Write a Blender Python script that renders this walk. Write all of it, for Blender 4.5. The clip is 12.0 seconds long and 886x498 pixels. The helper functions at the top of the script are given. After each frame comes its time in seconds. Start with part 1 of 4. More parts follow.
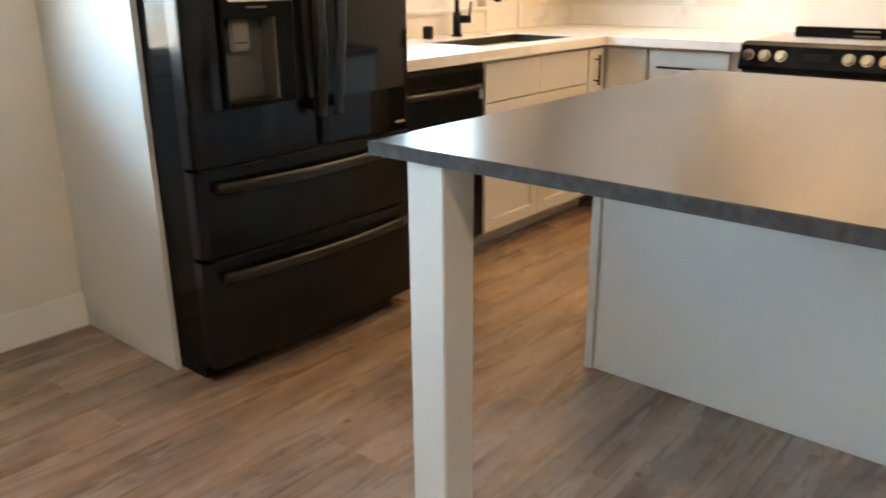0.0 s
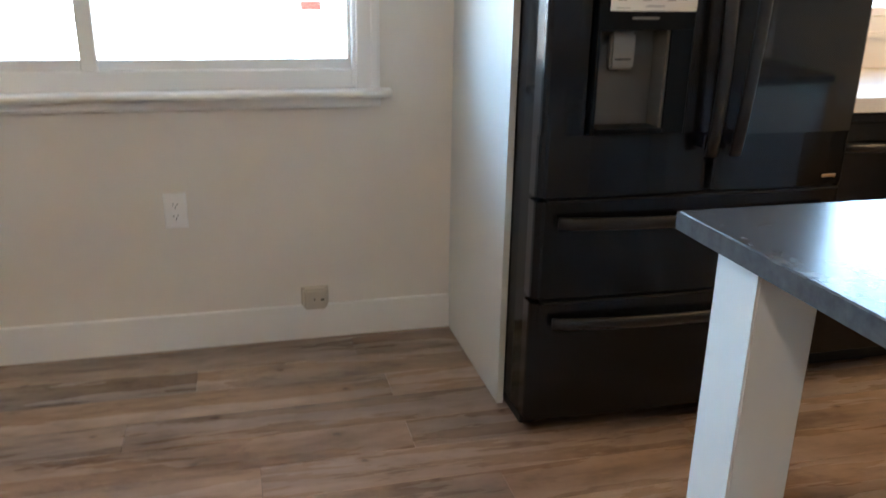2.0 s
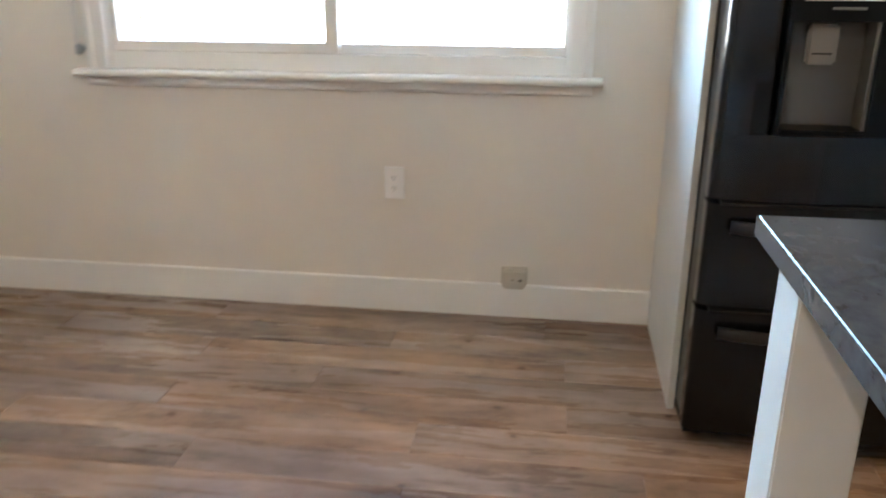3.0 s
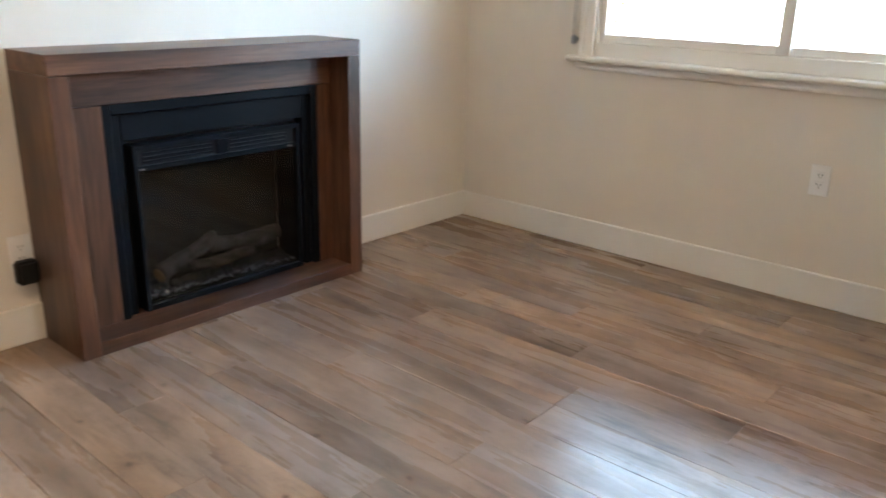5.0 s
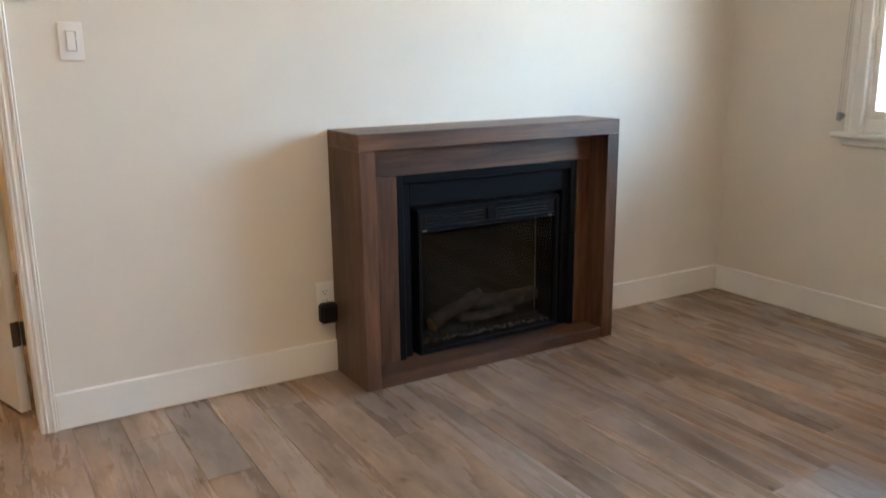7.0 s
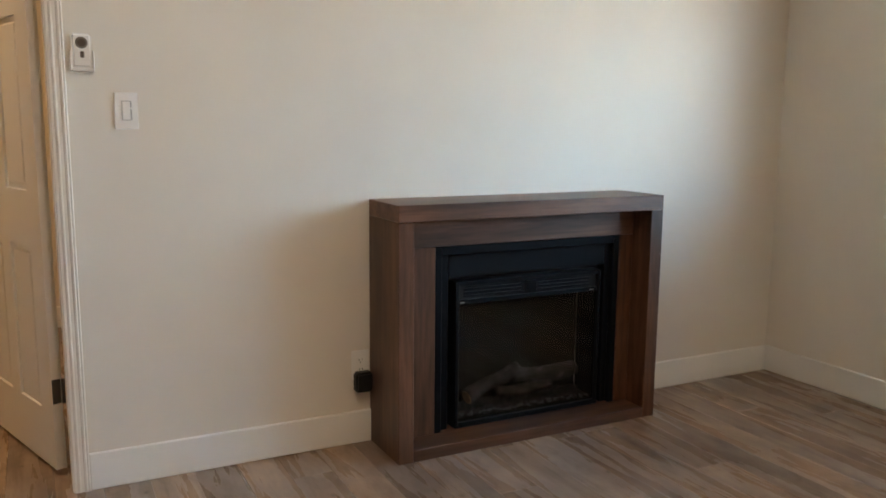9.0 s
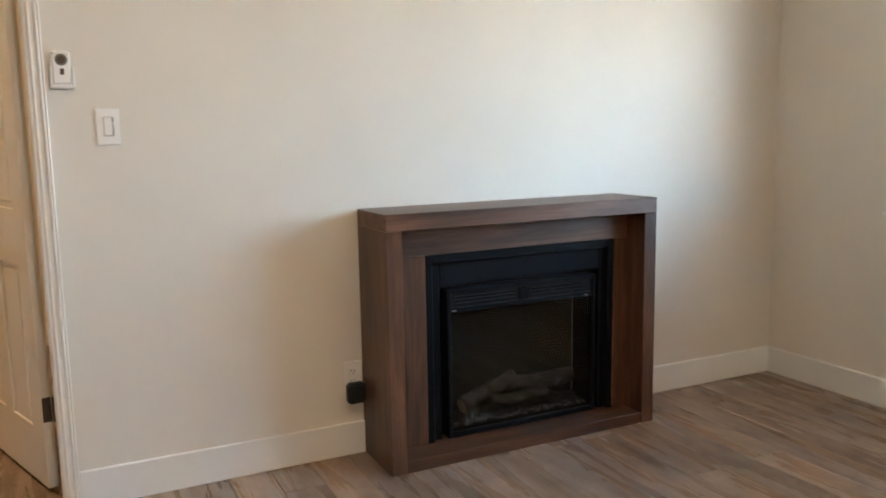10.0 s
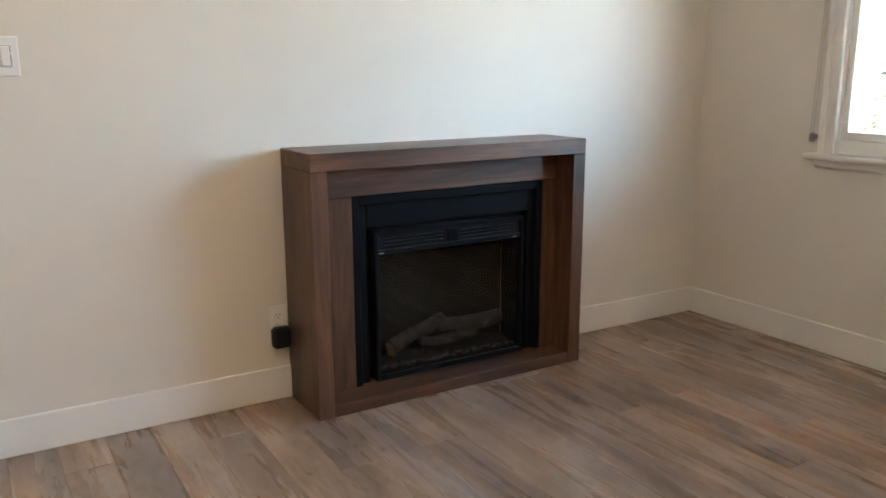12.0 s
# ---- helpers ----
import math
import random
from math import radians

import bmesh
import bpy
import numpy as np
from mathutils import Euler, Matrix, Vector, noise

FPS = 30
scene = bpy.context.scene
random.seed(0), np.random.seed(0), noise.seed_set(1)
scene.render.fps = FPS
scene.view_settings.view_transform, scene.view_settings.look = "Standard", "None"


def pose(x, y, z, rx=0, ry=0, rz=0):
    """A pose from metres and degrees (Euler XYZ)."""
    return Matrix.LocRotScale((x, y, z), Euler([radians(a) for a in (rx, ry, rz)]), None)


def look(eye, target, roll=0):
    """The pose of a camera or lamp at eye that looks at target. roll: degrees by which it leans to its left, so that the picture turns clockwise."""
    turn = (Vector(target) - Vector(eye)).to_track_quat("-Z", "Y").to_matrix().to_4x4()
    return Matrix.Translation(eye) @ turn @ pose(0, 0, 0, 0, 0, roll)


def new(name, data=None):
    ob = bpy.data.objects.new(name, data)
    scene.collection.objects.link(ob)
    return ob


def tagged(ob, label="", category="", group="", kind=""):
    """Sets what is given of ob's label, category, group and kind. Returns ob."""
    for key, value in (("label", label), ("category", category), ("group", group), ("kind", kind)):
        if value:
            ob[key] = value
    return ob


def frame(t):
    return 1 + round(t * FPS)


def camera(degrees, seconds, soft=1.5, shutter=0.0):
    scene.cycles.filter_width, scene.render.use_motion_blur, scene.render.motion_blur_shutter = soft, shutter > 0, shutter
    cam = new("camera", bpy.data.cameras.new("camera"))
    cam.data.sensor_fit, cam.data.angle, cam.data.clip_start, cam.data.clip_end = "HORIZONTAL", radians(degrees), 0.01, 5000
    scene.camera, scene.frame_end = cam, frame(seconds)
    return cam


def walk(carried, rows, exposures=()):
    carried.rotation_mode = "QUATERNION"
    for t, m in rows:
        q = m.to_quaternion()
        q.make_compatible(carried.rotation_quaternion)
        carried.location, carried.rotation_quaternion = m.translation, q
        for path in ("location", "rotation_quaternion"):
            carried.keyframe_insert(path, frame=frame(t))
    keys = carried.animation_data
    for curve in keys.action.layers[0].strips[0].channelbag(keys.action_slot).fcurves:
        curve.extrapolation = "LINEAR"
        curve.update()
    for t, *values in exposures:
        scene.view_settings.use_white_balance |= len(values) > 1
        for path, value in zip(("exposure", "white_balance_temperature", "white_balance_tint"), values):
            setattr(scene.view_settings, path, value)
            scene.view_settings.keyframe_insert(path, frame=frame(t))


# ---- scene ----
cam = camera(57.7, 12.0, soft=1.6, shutter=0.5)
PATH = [
    (0, (2.84, 1.471, 1.244), (1.612, 2.91, 0.595), -0.5),
    (0.5, (2.874, 1.545, 1.252), (1.461, 2.833, 0.665), -1.2),
    (1, (2.916, 1.66, 1.265), (1.271, 2.678, 0.758), 1.8),
    (1.5, (2.829, 1.8, 1.254), (0.993, 2.433, 0.776), 1.3),
    (2, (2.686, 2.003, 1.242), (0.852, 2.478, 0.601), 1.0),
    (2.5, (2.655, 2.195, 1.237), (0.756, 2.27, 0.614), 1.7),
    (3, (2.774, 2.352, 1.245), (0.907, 2.091, 0.577), 0.1),
    (3.5, (2.9, 2.482, 1.234), (1.128, 1.906, 0.507), 0.8),
    (5.5, (3.301, 2.762, 1.195), (1.964, 1.407, 0.58), 1.8),
    (6, (3.34, 2.84, 1.204), (2.108, 1.401, 0.56), 2.1),
    (6.5, (3.392, 2.873, 1.194), (2.363, 1.265, 0.597), 0.4),
    (7, (3.426, 2.868, 1.225), (2.43, 1.195, 0.765), -0.6),
    (9, (3.373, 2.883, 1.253), (2.476, 1.122, 0.949), 0.5),
    (9.5, (3.321, 2.876, 1.268), (2.482, 1.08, 1.003), 0.5),
    (10, (3.283, 2.896, 1.258), (2.412, 1.119, 0.968), -1.0),
    (10.5, (3.267, 2.894, 1.24), (2.292, 1.183, 0.893), -1.2),
    (11, (3.23, 2.874, 1.262), (2.215, 1.201, 0.847), -0.9),
    (11.5, (3.221, 2.863, 1.264), (2.186, 1.21, 0.82), -0.4),
    (12, (3.246, 2.851, 1.239), (2.238, 1.178, 0.81), -0.2),
]
walk(cam, [(t, look(eye, target, roll)) for t, eye, target, roll in PATH],
     exposures=[(0.0, 3.75, 6950, 10), (0.5, 3.7, 6750, 10), (1.0, 3.6, 6300, 10), (1.5, 3.5, 5950, 10), (2.0, 3.5, 5950, 10), (2.5, 3.8, 6050, 10),
                (3.0, 3.95, 6050, 10), (3.5, 3.82, 6050, 10), (5.5, 3.8, 6550, 10), (6.5, 3.7, 6600, 10), (7.0, 3.45, 6500, 10), (9.0, 3.08, 6700, 10),
                (9.5, 3.42, 6700, 10), (10.5, 3.37, 6550, 10), (12.0, 3.4, 6500, 10)])
# ---- world, large lights ----
world = bpy.data.worlds.new("world")
scene.world = world
world.use_nodes = True
wn = world.node_tree
sky = wn.nodes.new("ShaderNodeTexSky")
sky.sky_type, sky.sun_disc = "NISHITA", False
sky.sun_elevation, sky.sun_rotation = radians(60), radians(3)
wn.links.new(sky.outputs["Color"], wn.nodes["Background"].inputs["Color"])
wn.nodes["Background"].inputs["Strength"].default_value = 0.06

sun = bpy.data.lights.new("sun", "SUN")
sun.energy, sun.angle, sun.color = 5.0, radians(0.5), (1.0, 0.88, 0.70)
sun_ob = new("sun", sun)
sun_ob.matrix_world = look((0.05, 1.0, 1.73), (0, 0, 0))

BACKDROP_GLOW = 2.2
KITCHEN_W, LIVING_FILL_W, HALL_W = 1.3, 1.45, 1.9
WARM, SOFT = (1.0, 0.62, 0.28), (1.0, 0.76, 0.52)


def lamp(name, x, y, z, watts, size, colour):
    data = bpy.data.lights.new(name, "AREA")
    data.shape, data.size, data.energy, data.color = "DISK", size, watts, colour
    ob = new(name, data)
    ob.matrix_world = pose(x, y, z)
    return ob


# ---- materials ----
def material(name, colour, rough=0.5, metal=0.0, spec=0.5):
    m = bpy.data.materials.new(name)
    m.use_nodes = True
    b = m.node_tree.nodes["Principled BSDF"]
    b.inputs["Base Color"].default_value = (*colour, 1)
    b.inputs["Roughness"].default_value = rough
    b.inputs["Metallic"].default_value = metal
    b.inputs["Specular IOR Level"].default_value = spec
    return m, m.node_tree, b


def node(tree, kind, **inputs):
    n = tree.nodes.new(kind)
    for key, value in inputs.items():
        n.inputs[key.replace("_", " ")].default_value = value
    return n


def mapped(tree, scale, source="Object"):
    c = tree.nodes.new("ShaderNodeTexCoord")
    m = tree.nodes.new("ShaderNodeMapping")
    m.inputs["Scale"].default_value = scale
    tree.links.new(c.outputs[source], m.inputs["Vector"])
    return m


def noise_of(tree, mapping, scale, detail=4.0, rough=0.55, distortion=0.0):
    n = node(tree, "ShaderNodeTexNoise", Scale=scale, Detail=detail, Roughness=rough, Distortion=distortion)
    tree.links.new(mapping.outputs["Vector"], n.inputs["Vector"])
    return n


def ramp(tree, fac, stops):
    r = tree.nodes.new("ShaderNodeValToRGB")
    e = r.color_ramp.elements
    while len(e) < len(stops):
        e.new(0.5)
    for el, (p, c) in zip(e, stops):
        el.position, el.color = p, (*c, 1)
    tree.links.new(fac, r.inputs["Fac"])
    return r


def mix(tree, fac, a, b, blend="MIX"):
    m = tree.nodes.new("ShaderNodeMix")
    m.data_type, m.blend_type = "RGBA", blend
    for k, v in ((0, fac), (6, a), (7, b)):
        if isinstance(v, (int, float)):
            m.inputs[k].default_value = v
        elif isinstance(v, tuple):
            m.inputs[k].default_value = (*v, 1)
        else:
            tree.links.new(v, m.inputs[k])
    return m.outputs[2]


def bump(tree, b, height, strength, distance=0.002):
    n = node(tree, "ShaderNodeBump", Strength=strength, Distance=distance)
    tree.links.new(height, n.inputs["Height"])
    tree.links.new(n.outputs["Normal"], b.inputs["Normal"])


def painted(name, colour, rough, grain=260.0, strength=0.12, vary=0.05):
    """Paint with a fine roller texture and faint uneven patches."""
    m, t, b = material(name, colour, rough)
    mp = mapped(t, (1, 1, 1))
    n1 = noise_of(t, mp, grain, 3)
    n2 = noise_of(t, mp, 1.7, 3)
    dark = tuple(c * (1 - vary) for c in colour)
    light = tuple(min(1, c * (1 + vary * 0.5)) for c in colour)
    r = ramp(t, n2.outputs["Fac"], [(0.3, dark), (0.7, light)])
    t.links.new(r.outputs["Color"], b.inputs["Base Color"])
    r2 = ramp(t, n2.outputs["Fac"], [(0.3, (rough - 0.06,) * 3), (0.7, (rough + 0.06,) * 3)])
    t.links.new(r2.outputs["Color"], b.inputs["Roughness"])
    bump(t, b, n1.outputs["Fac"], strength, 0.001)
    return m


def wood(name, axis, stops, rough, grain=26.0, stretch=16.0, blotch=0.9, low=0.74):
    """Veneer or plank wood; the grain runs along axis 0, 1 or 2, and each piece takes another cut of it."""
    m, t, b = material(name, stops[0][1], rough)
    s = [stretch * 0.55] * 3
    s[axis] = 0.55
    mp = mapped(t, tuple(s))
    info = t.nodes.new("ShaderNodeObjectInfo")
    shift = t.nodes.new("ShaderNodeVectorMath")
    shift.operation = "MULTIPLY_ADD"
    comb = t.nodes.new("ShaderNodeCombineXYZ")
    for k in range(3):
        t.links.new(info.outputs["Random"], comb.inputs[k])
    shift.inputs[1].default_value = (31.0, 47.0, 19.0)
    t.links.new(comb.outputs["Vector"], shift.inputs[0])
    t.links.new(mp.outputs["Vector"], shift.inputs[2])

    def noisy(scale, detail, distortion, cross):
        n = node(t, "ShaderNodeTexNoise", Scale=scale, Detail=detail, Roughness=0.6, Distortion=distortion)
        c = t.nodes.new("ShaderNodeMapping")
        sc = [cross] * 3
        sc[axis] = 1.0
        c.inputs["Scale"].default_value = sc
        t.links.new(shift.outputs["Vector"], c.inputs["Vector"])
        t.links.new(c.outputs["Vector"], n.inputs["Vector"])
        return n
    broad, fine = noisy(blotch, 4, 0.35, 0.42), noisy(grain / 4, 5, 0.12, 1.0)
    r = ramp(t, broad.outputs["Fac"], stops)
    f = ramp(t, fine.outputs["Fac"], [(0.34, (low,) * 3), (0.56, (1.0,) * 3)])
    col = mix(t, 0.7, r.outputs["Color"], f.outputs["Color"], "MULTIPLY")
    t.links.new(col, b.inputs["Base Color"])
    bump(t, b, fine.outputs["Fac"], 0.06, 0.0003)
    return m, t, b, info, col, shift


def plank_material():
    m, t, b, info, col, shift = wood("floor_plank", 1, [
        (0.28, (0.158, 0.116, 0.092)), (0.42, (0.258, 0.191, 0.150)), (0.55, (0.338, 0.256, 0.204)), (0.72, (0.415, 0.324, 0.262))], 0.3, 20, 10, 2.2, 0.74)
    # every plank has its own tone, from tan to grey-brown
    tone = ramp(t, info.outputs["Random"], [(0.0, (0.88, 0.88, 0.89)), (0.4, (0.97, 0.96, 0.96)), (0.7, (1.02, 1.0, 0.98)), (1.0, (1.15, 1.06, 0.96))])
    col = mix(t, 1.0, col, tone.outputs["Color"], "MULTIPLY")
    hue = node(t, "ShaderNodeTexNoise", Scale=0.55, Detail=2.0)
    t.links.new(shift.outputs["Vector"], hue.inputs["Vector"])
    hr = ramp(t, hue.outputs["Fac"], [(0.35, (0.92, 0.97, 1.04)), (0.65, (1.10, 1.0, 0.88))])
    col = mix(t, 0.9, col, hr.outputs["Color"], "MULTIPLY")
    # weathered grey-dark blotches
    bm_map = t.nodes.new("ShaderNodeMapping")
    bm_map.inputs["Scale"].default_value = (1.5, 7.0, 1.0)
    t.links.new(shift.outputs["Vector"], bm_map.inputs["Vector"])
    blot = node(t, "ShaderNodeTexNoise", Scale=1.7, Detail=6.0, Roughness=0.68, Distortion=0.3)
    t.links.new(bm_map.outputs["Vector"], blot.inputs["Vector"])
    bl = ramp(t, blot.outputs["Fac"], [(0.33, (0.60, 0.58, 0.57)), (0.48, (0.92, 0.91, 0.90)), (0.66, (1.10, 1.09, 1.08))])
    col = mix(t, 0.85, col, bl.outputs["Color"], "MULTIPLY")
    # knots and dark cracks
    c = t.nodes.new("ShaderNodeMapping")
    c.inputs["Scale"].default_value = (0.62, 4.6, 1.0)
    t.links.new(shift.outputs["Vector"], c.inputs["Vector"])
    v = node(t, "ShaderNodeTexVoronoi", Scale=0.8, Randomness=1.0)
    v.voronoi_dimensions = "2D"
    wob = node(t, "ShaderNodeTexNoise", Scale=5.0, Detail=3.0)
    t.links.new(c.outputs["Vector"], wob.inputs["Vector"])
    sh = t.nodes.new("ShaderNodeVectorMath")
    sh.operation = "MULTIPLY_ADD"
    sh.inputs[1].default_value = (0.10, 0.10, 0.0)
    t.links.new(wob.outputs["Color"], sh.inputs[0])
    t.links.new(c.outputs["Vector"], sh.inputs[2])
    t.links.new(sh.outputs["Vector"], v.inputs["Vector"])
    k = ramp(t, v.outputs["Distance"], [(0.008, (0.16, 0.12, 0.10)), (0.022, (0.55, 0.47, 0.42)), (0.032, (0.86, 0.80, 0.76)), (0.07, (1, 1, 1))])
    col = mix(t, 0.7, col, k.outputs["Color"], "MULTIPLY")
    crack = node(t, "ShaderNodeTexNoise", Scale=1.5, Detail=5.0, Roughness=0.65, Distortion=0.25)
    t.links.new(shift.outputs["Vector"], crack.inputs["Vector"])
    cr = ramp(t, crack.outputs["Fac"], [(0.30, (0.34, 0.29, 0.26)), (0.41, (1, 1, 1))])
    col = mix(t, 0.7, col, cr.outputs["Color"], "MULTIPLY")
    t.links.new(col, b.inputs["Base Color"])
    rr = ramp(t, crack.outputs["Fac"], [(0.3, (0.34,) * 3), (0.7, (0.22,) * 3)])
    t.links.new(rr.outputs["Color"], b.inputs["Roughness"])
    b.inputs["Specular IOR Level"].default_value = 0.55
    return m


def mottled(name, stops, rough, scale, fine=90.0, fine_amount=0.25, detail=6, warp=0.5):
    m, t, b = material(name, stops[0][1], rough)
    mp = mapped(t, (1, 1, 1))
    n1, n2 = noise_of(t, mp, scale, detail, 0.65, warp), noise_of(t, mp, fine, 4, 0.7)
    r = ramp(t, n1.outputs["Fac"], stops)
    f = ramp(t, n2.outputs["Fac"], [(0.35, (0.7,) * 3), (0.65, (1.15,) * 3)])
    t.links.new(mix(t, fine_amount, r.outputs["Color"], f.outputs["Color"], "MULTIPLY"), b.inputs["Base Color"])
    return m


def brushed(name, colour, rough, axis=2, metal=0.85):
    m, t, b = material(name, colour, rough, metal)
    s = [5.0] * 3
    s[axis] = 0.5
    n = noise_of(t, mapped(t, tuple(s)), 1.5, 2)
    r = ramp(t, n.outputs["Fac"], [(0.35, tuple(c * 0.95 for c in colour)), (0.65, tuple(c * 1.05 for c in colour))])
    t.links.new(r.outputs["Color"], b.inputs["Base Color"])
    r2 = ramp(t, n.outputs["Fac"], [(0.35, (rough - 0.015,) * 3), (0.65, (rough + 0.02,) * 3)])
    t.links.new(r2.outputs["Color"], b.inputs["Roughness"])
    return m


def glass(name, tint=(1, 1, 1), clear=0.9, rough=0.02):
    """Thin pane: mostly clear, with a mirror share that grows at a slant."""
    m = bpy.data.materials.new(name)
    m.use_nodes = True
    t = m.node_tree
    t.nodes.remove(t.nodes["Principled BSDF"])
    tr, gl = t.nodes.new("ShaderNodeBsdfTransparent"), t.nodes.new("ShaderNodeBsdfGlossy")
    tr.inputs["Color"].default_value = (*[c * clear for c in tint], 1)
    gl.inputs["Roughness"].default_value = rough
    fr = node(t, "ShaderNodeLayerWeight", Blend=0.5)
    pw = t.nodes.new("ShaderNodeMath")
    pw.operation = "POWER"
    pw.inputs[1].default_value = 4.5
    t.links.new(fr.outputs["Facing"], pw.inputs[0])
    ad = t.nodes.new("ShaderNodeMath")
    ad.operation = "MULTIPLY_ADD"
    ad.inputs[1].default_value, ad.inputs[2].default_value = 0.85, 0.025
    t.links.new(pw.outputs["Value"], ad.inputs[0])
    mx = t.nodes.new("ShaderNodeMixShader")
    t.links.new(ad.outputs["Value"], mx.inputs["Fac"])
    t.links.new(tr.outputs["BSDF"], mx.inputs[1])
    t.links.new(gl.outputs["BSDF"], mx.inputs[2])
    t.links.new(mx.outputs["Shader"], t.nodes["Material Output"].inputs["Surface"])
    return m


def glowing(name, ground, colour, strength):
    """Emissive stand-in for the bright distance: sunlit-ground colour below the horizon, pale sky above it."""
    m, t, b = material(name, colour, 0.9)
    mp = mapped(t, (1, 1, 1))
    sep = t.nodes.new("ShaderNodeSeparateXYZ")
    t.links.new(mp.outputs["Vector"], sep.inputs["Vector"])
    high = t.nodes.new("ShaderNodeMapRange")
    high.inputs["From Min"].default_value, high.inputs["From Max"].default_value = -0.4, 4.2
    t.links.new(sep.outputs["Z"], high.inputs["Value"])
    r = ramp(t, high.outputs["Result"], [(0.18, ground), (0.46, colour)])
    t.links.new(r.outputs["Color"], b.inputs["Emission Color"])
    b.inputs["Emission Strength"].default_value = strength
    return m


WALL = painted("wall_paint", (0.75, 0.70, 0.625), 0.62)
CEIL = painted("ceiling_paint", (0.80, 0.78, 0.74), 0.8, 120, 0.3)
TRIM = painted("trim_paint", (0.82, 0.80, 0.76), 0.38, 400, 0.04, 0.03)
DOORP = painted("door_paint", (0.80, 0.78, 0.73), 0.42, 400, 0.05, 0.03)
VINYL = painted("window_vinyl", (0.84, 0.83, 0.80), 0.35, 500, 0.02, 0.03)
CAB = painted("cabinet_paint", (0.60, 0.60, 0.57), 0.42, 500, 0.03, 0.03)
PLASTIC = painted("white_plastic", (0.83, 0.82, 0.80), 0.3, 600, 0.02, 0.02)
BEIGE = painted("beige_plastic", (0.52, 0.47, 0.38), 0.45, 500, 0.03, 0.06)
PLANK = plank_material()
JOINT, _t, _b = material("joint_dark", (0.045, 0.033, 0.025), 0.8)
WALNUT = {k: wood("walnut_" + "xyz"[k], k, [(0.3, (0.040, 0.019, 0.0120)), (0.5, (0.116, 0.051, 0.0290)), (0.7, (0.205, 0.096, 0.054))], 0.38, 30, 15, 2.2, 0.42)[0] for k in (0, 2)}
STEEL = brushed("black_stainless", (0.025, 0.027, 0.030), 0.19)
STEEL_H = brushed("black_stainless_bar", (0.046, 0.047, 0.049), 0.30, 1)
GLOSSBLACK, _t, _b = material("gloss_black_side", (0.004, 0.005, 0.006), 0.08, 0, 0.1)
BLACKGLASS, _t, _b = material("black_door_glass", (0.006, 0.008, 0.009), 0.06, 0, 0.6)
BLACK = painted("matt_black", (0.010, 0.011, 0.012), 0.5, 300, 0.06, 0.15)
BLACK.node_tree.nodes["Principled BSDF"].inputs["Specular IOR Level"].default_value = 0.25
BLACKMETAL = painted("black_metal", (0.0040, 0.0058, 0.0085), 0.36, 300, 0.03, 0.15)
BLACKMETAL.node_tree.nodes["Principled BSDF"].inputs["Specular IOR Level"].default_value = 0.13
GREYPLASTIC = painted("dispenser_grey", (0.17, 0.165, 0.155), 0.4, 300, 0.03, 0.08)
NICHE = painted("niche_grey", (0.085, 0.082, 0.076), 0.4, 300, 0.03, 0.08)
PADDLE = painted("paddle_grey", (0.20, 0.192, 0.178), 0.4, 300, 0.03, 0.06)
PAPER = painted("paper_label", (0.78, 0.78, 0.74), 0.6, 300, 0.02, 0.03)
CHAIN, _t, _b = material("bead_metal", (0.36, 0.36, 0.37), 0.35, 0.7)
TEAL, _t, _b = material("teal_print", (0.05, 0.42, 0.42), 0.6)
GREYINK, _t, _b = material("grey_print", (0.28, 0.28, 0.28), 0.6)
ISLANDTOP = mottled("grey_stone_top", [(0.30, (0.048, 0.049, 0.052)), (0.5, (0.064, 0.065, 0.067)), (0.64, (0.074, 0.075, 0.076)), (0.80, (0.092, 0.092, 0.091))], 0.25, 46.0, 14, 0.35, 2, 0.0)
ISLANDTOP.node_tree.nodes["Principled BSDF"].inputs["Specular IOR Level"].default_value = 0.32
QUARTZ = mottled("white_quartz", [(0.28, (0.60, 0.59, 0.57)), (0.42, (0.79, 0.78, 0.75)), (0.7, (0.83, 0.82, 0.79))], 0.22, 3.0, 150, 0.15)
# warm tint holds the gold lamp reflections of the range knobs
CHROME, _t, _b = material("gold_lit_metal", (0.72, 0.64, 0.52), 0.10, 1.0)
DARKMETAL, _t, _b = material("dark_hinge_metal", (0.10, 0.092, 0.085), 0.38, 0.8)
SINKBLACK = mottled("black_composite", [(0.3, (0.010, 0.010, 0.011)), (0.7, (0.022, 0.022, 0.023))], 0.5, 30, 200, 0.5)
PANE = glass("window_glass")
FIREGLASS = glass("smoked_glass", (0.76, 0.76, 0.75), 0.88, 0.0)
FIREBOX = painted("firebox_dark", (0.020, 0.019, 0.018), 0.75, 300, 0.02, 0.1)
BARK = mottled("log_bark", [(0.3, (0.03, 0.027, 0.026)), (0.5, (0.075, 0.068, 0.066)), (0.72, (0.16, 0.15, 0.146))], 0.8, 28, 120, 0.7)
LOGEND = mottled("log_end", [(0.3, (0.24, 0.15, 0.08)), (0.7, (0.40, 0.27, 0.16))], 0.7, 40, 160, 0.4)
CRYSTAL, _t, _b = material("crystal_chip", (0.22, 0.24, 0.26), 0.10)
EMBER = mottled("ember_bed", [(0.3, (0.012, 0.012, 0.013)), (0.7, (0.05, 0.052, 0.055))], 0.6, 40, 200, 0.6)
DAY = glowing("daylight_glow", (0.62, 0.50, 0.33), (0.47, 0.74, 1.0), BACKDROP_GLOW)
CONCRETE = mottled("pale_concrete", [(0.3, (0.50, 0.45, 0.37)), (0.7, (0.60, 0.54, 0.44))], 0.85, 2.0, 60, 0.4)
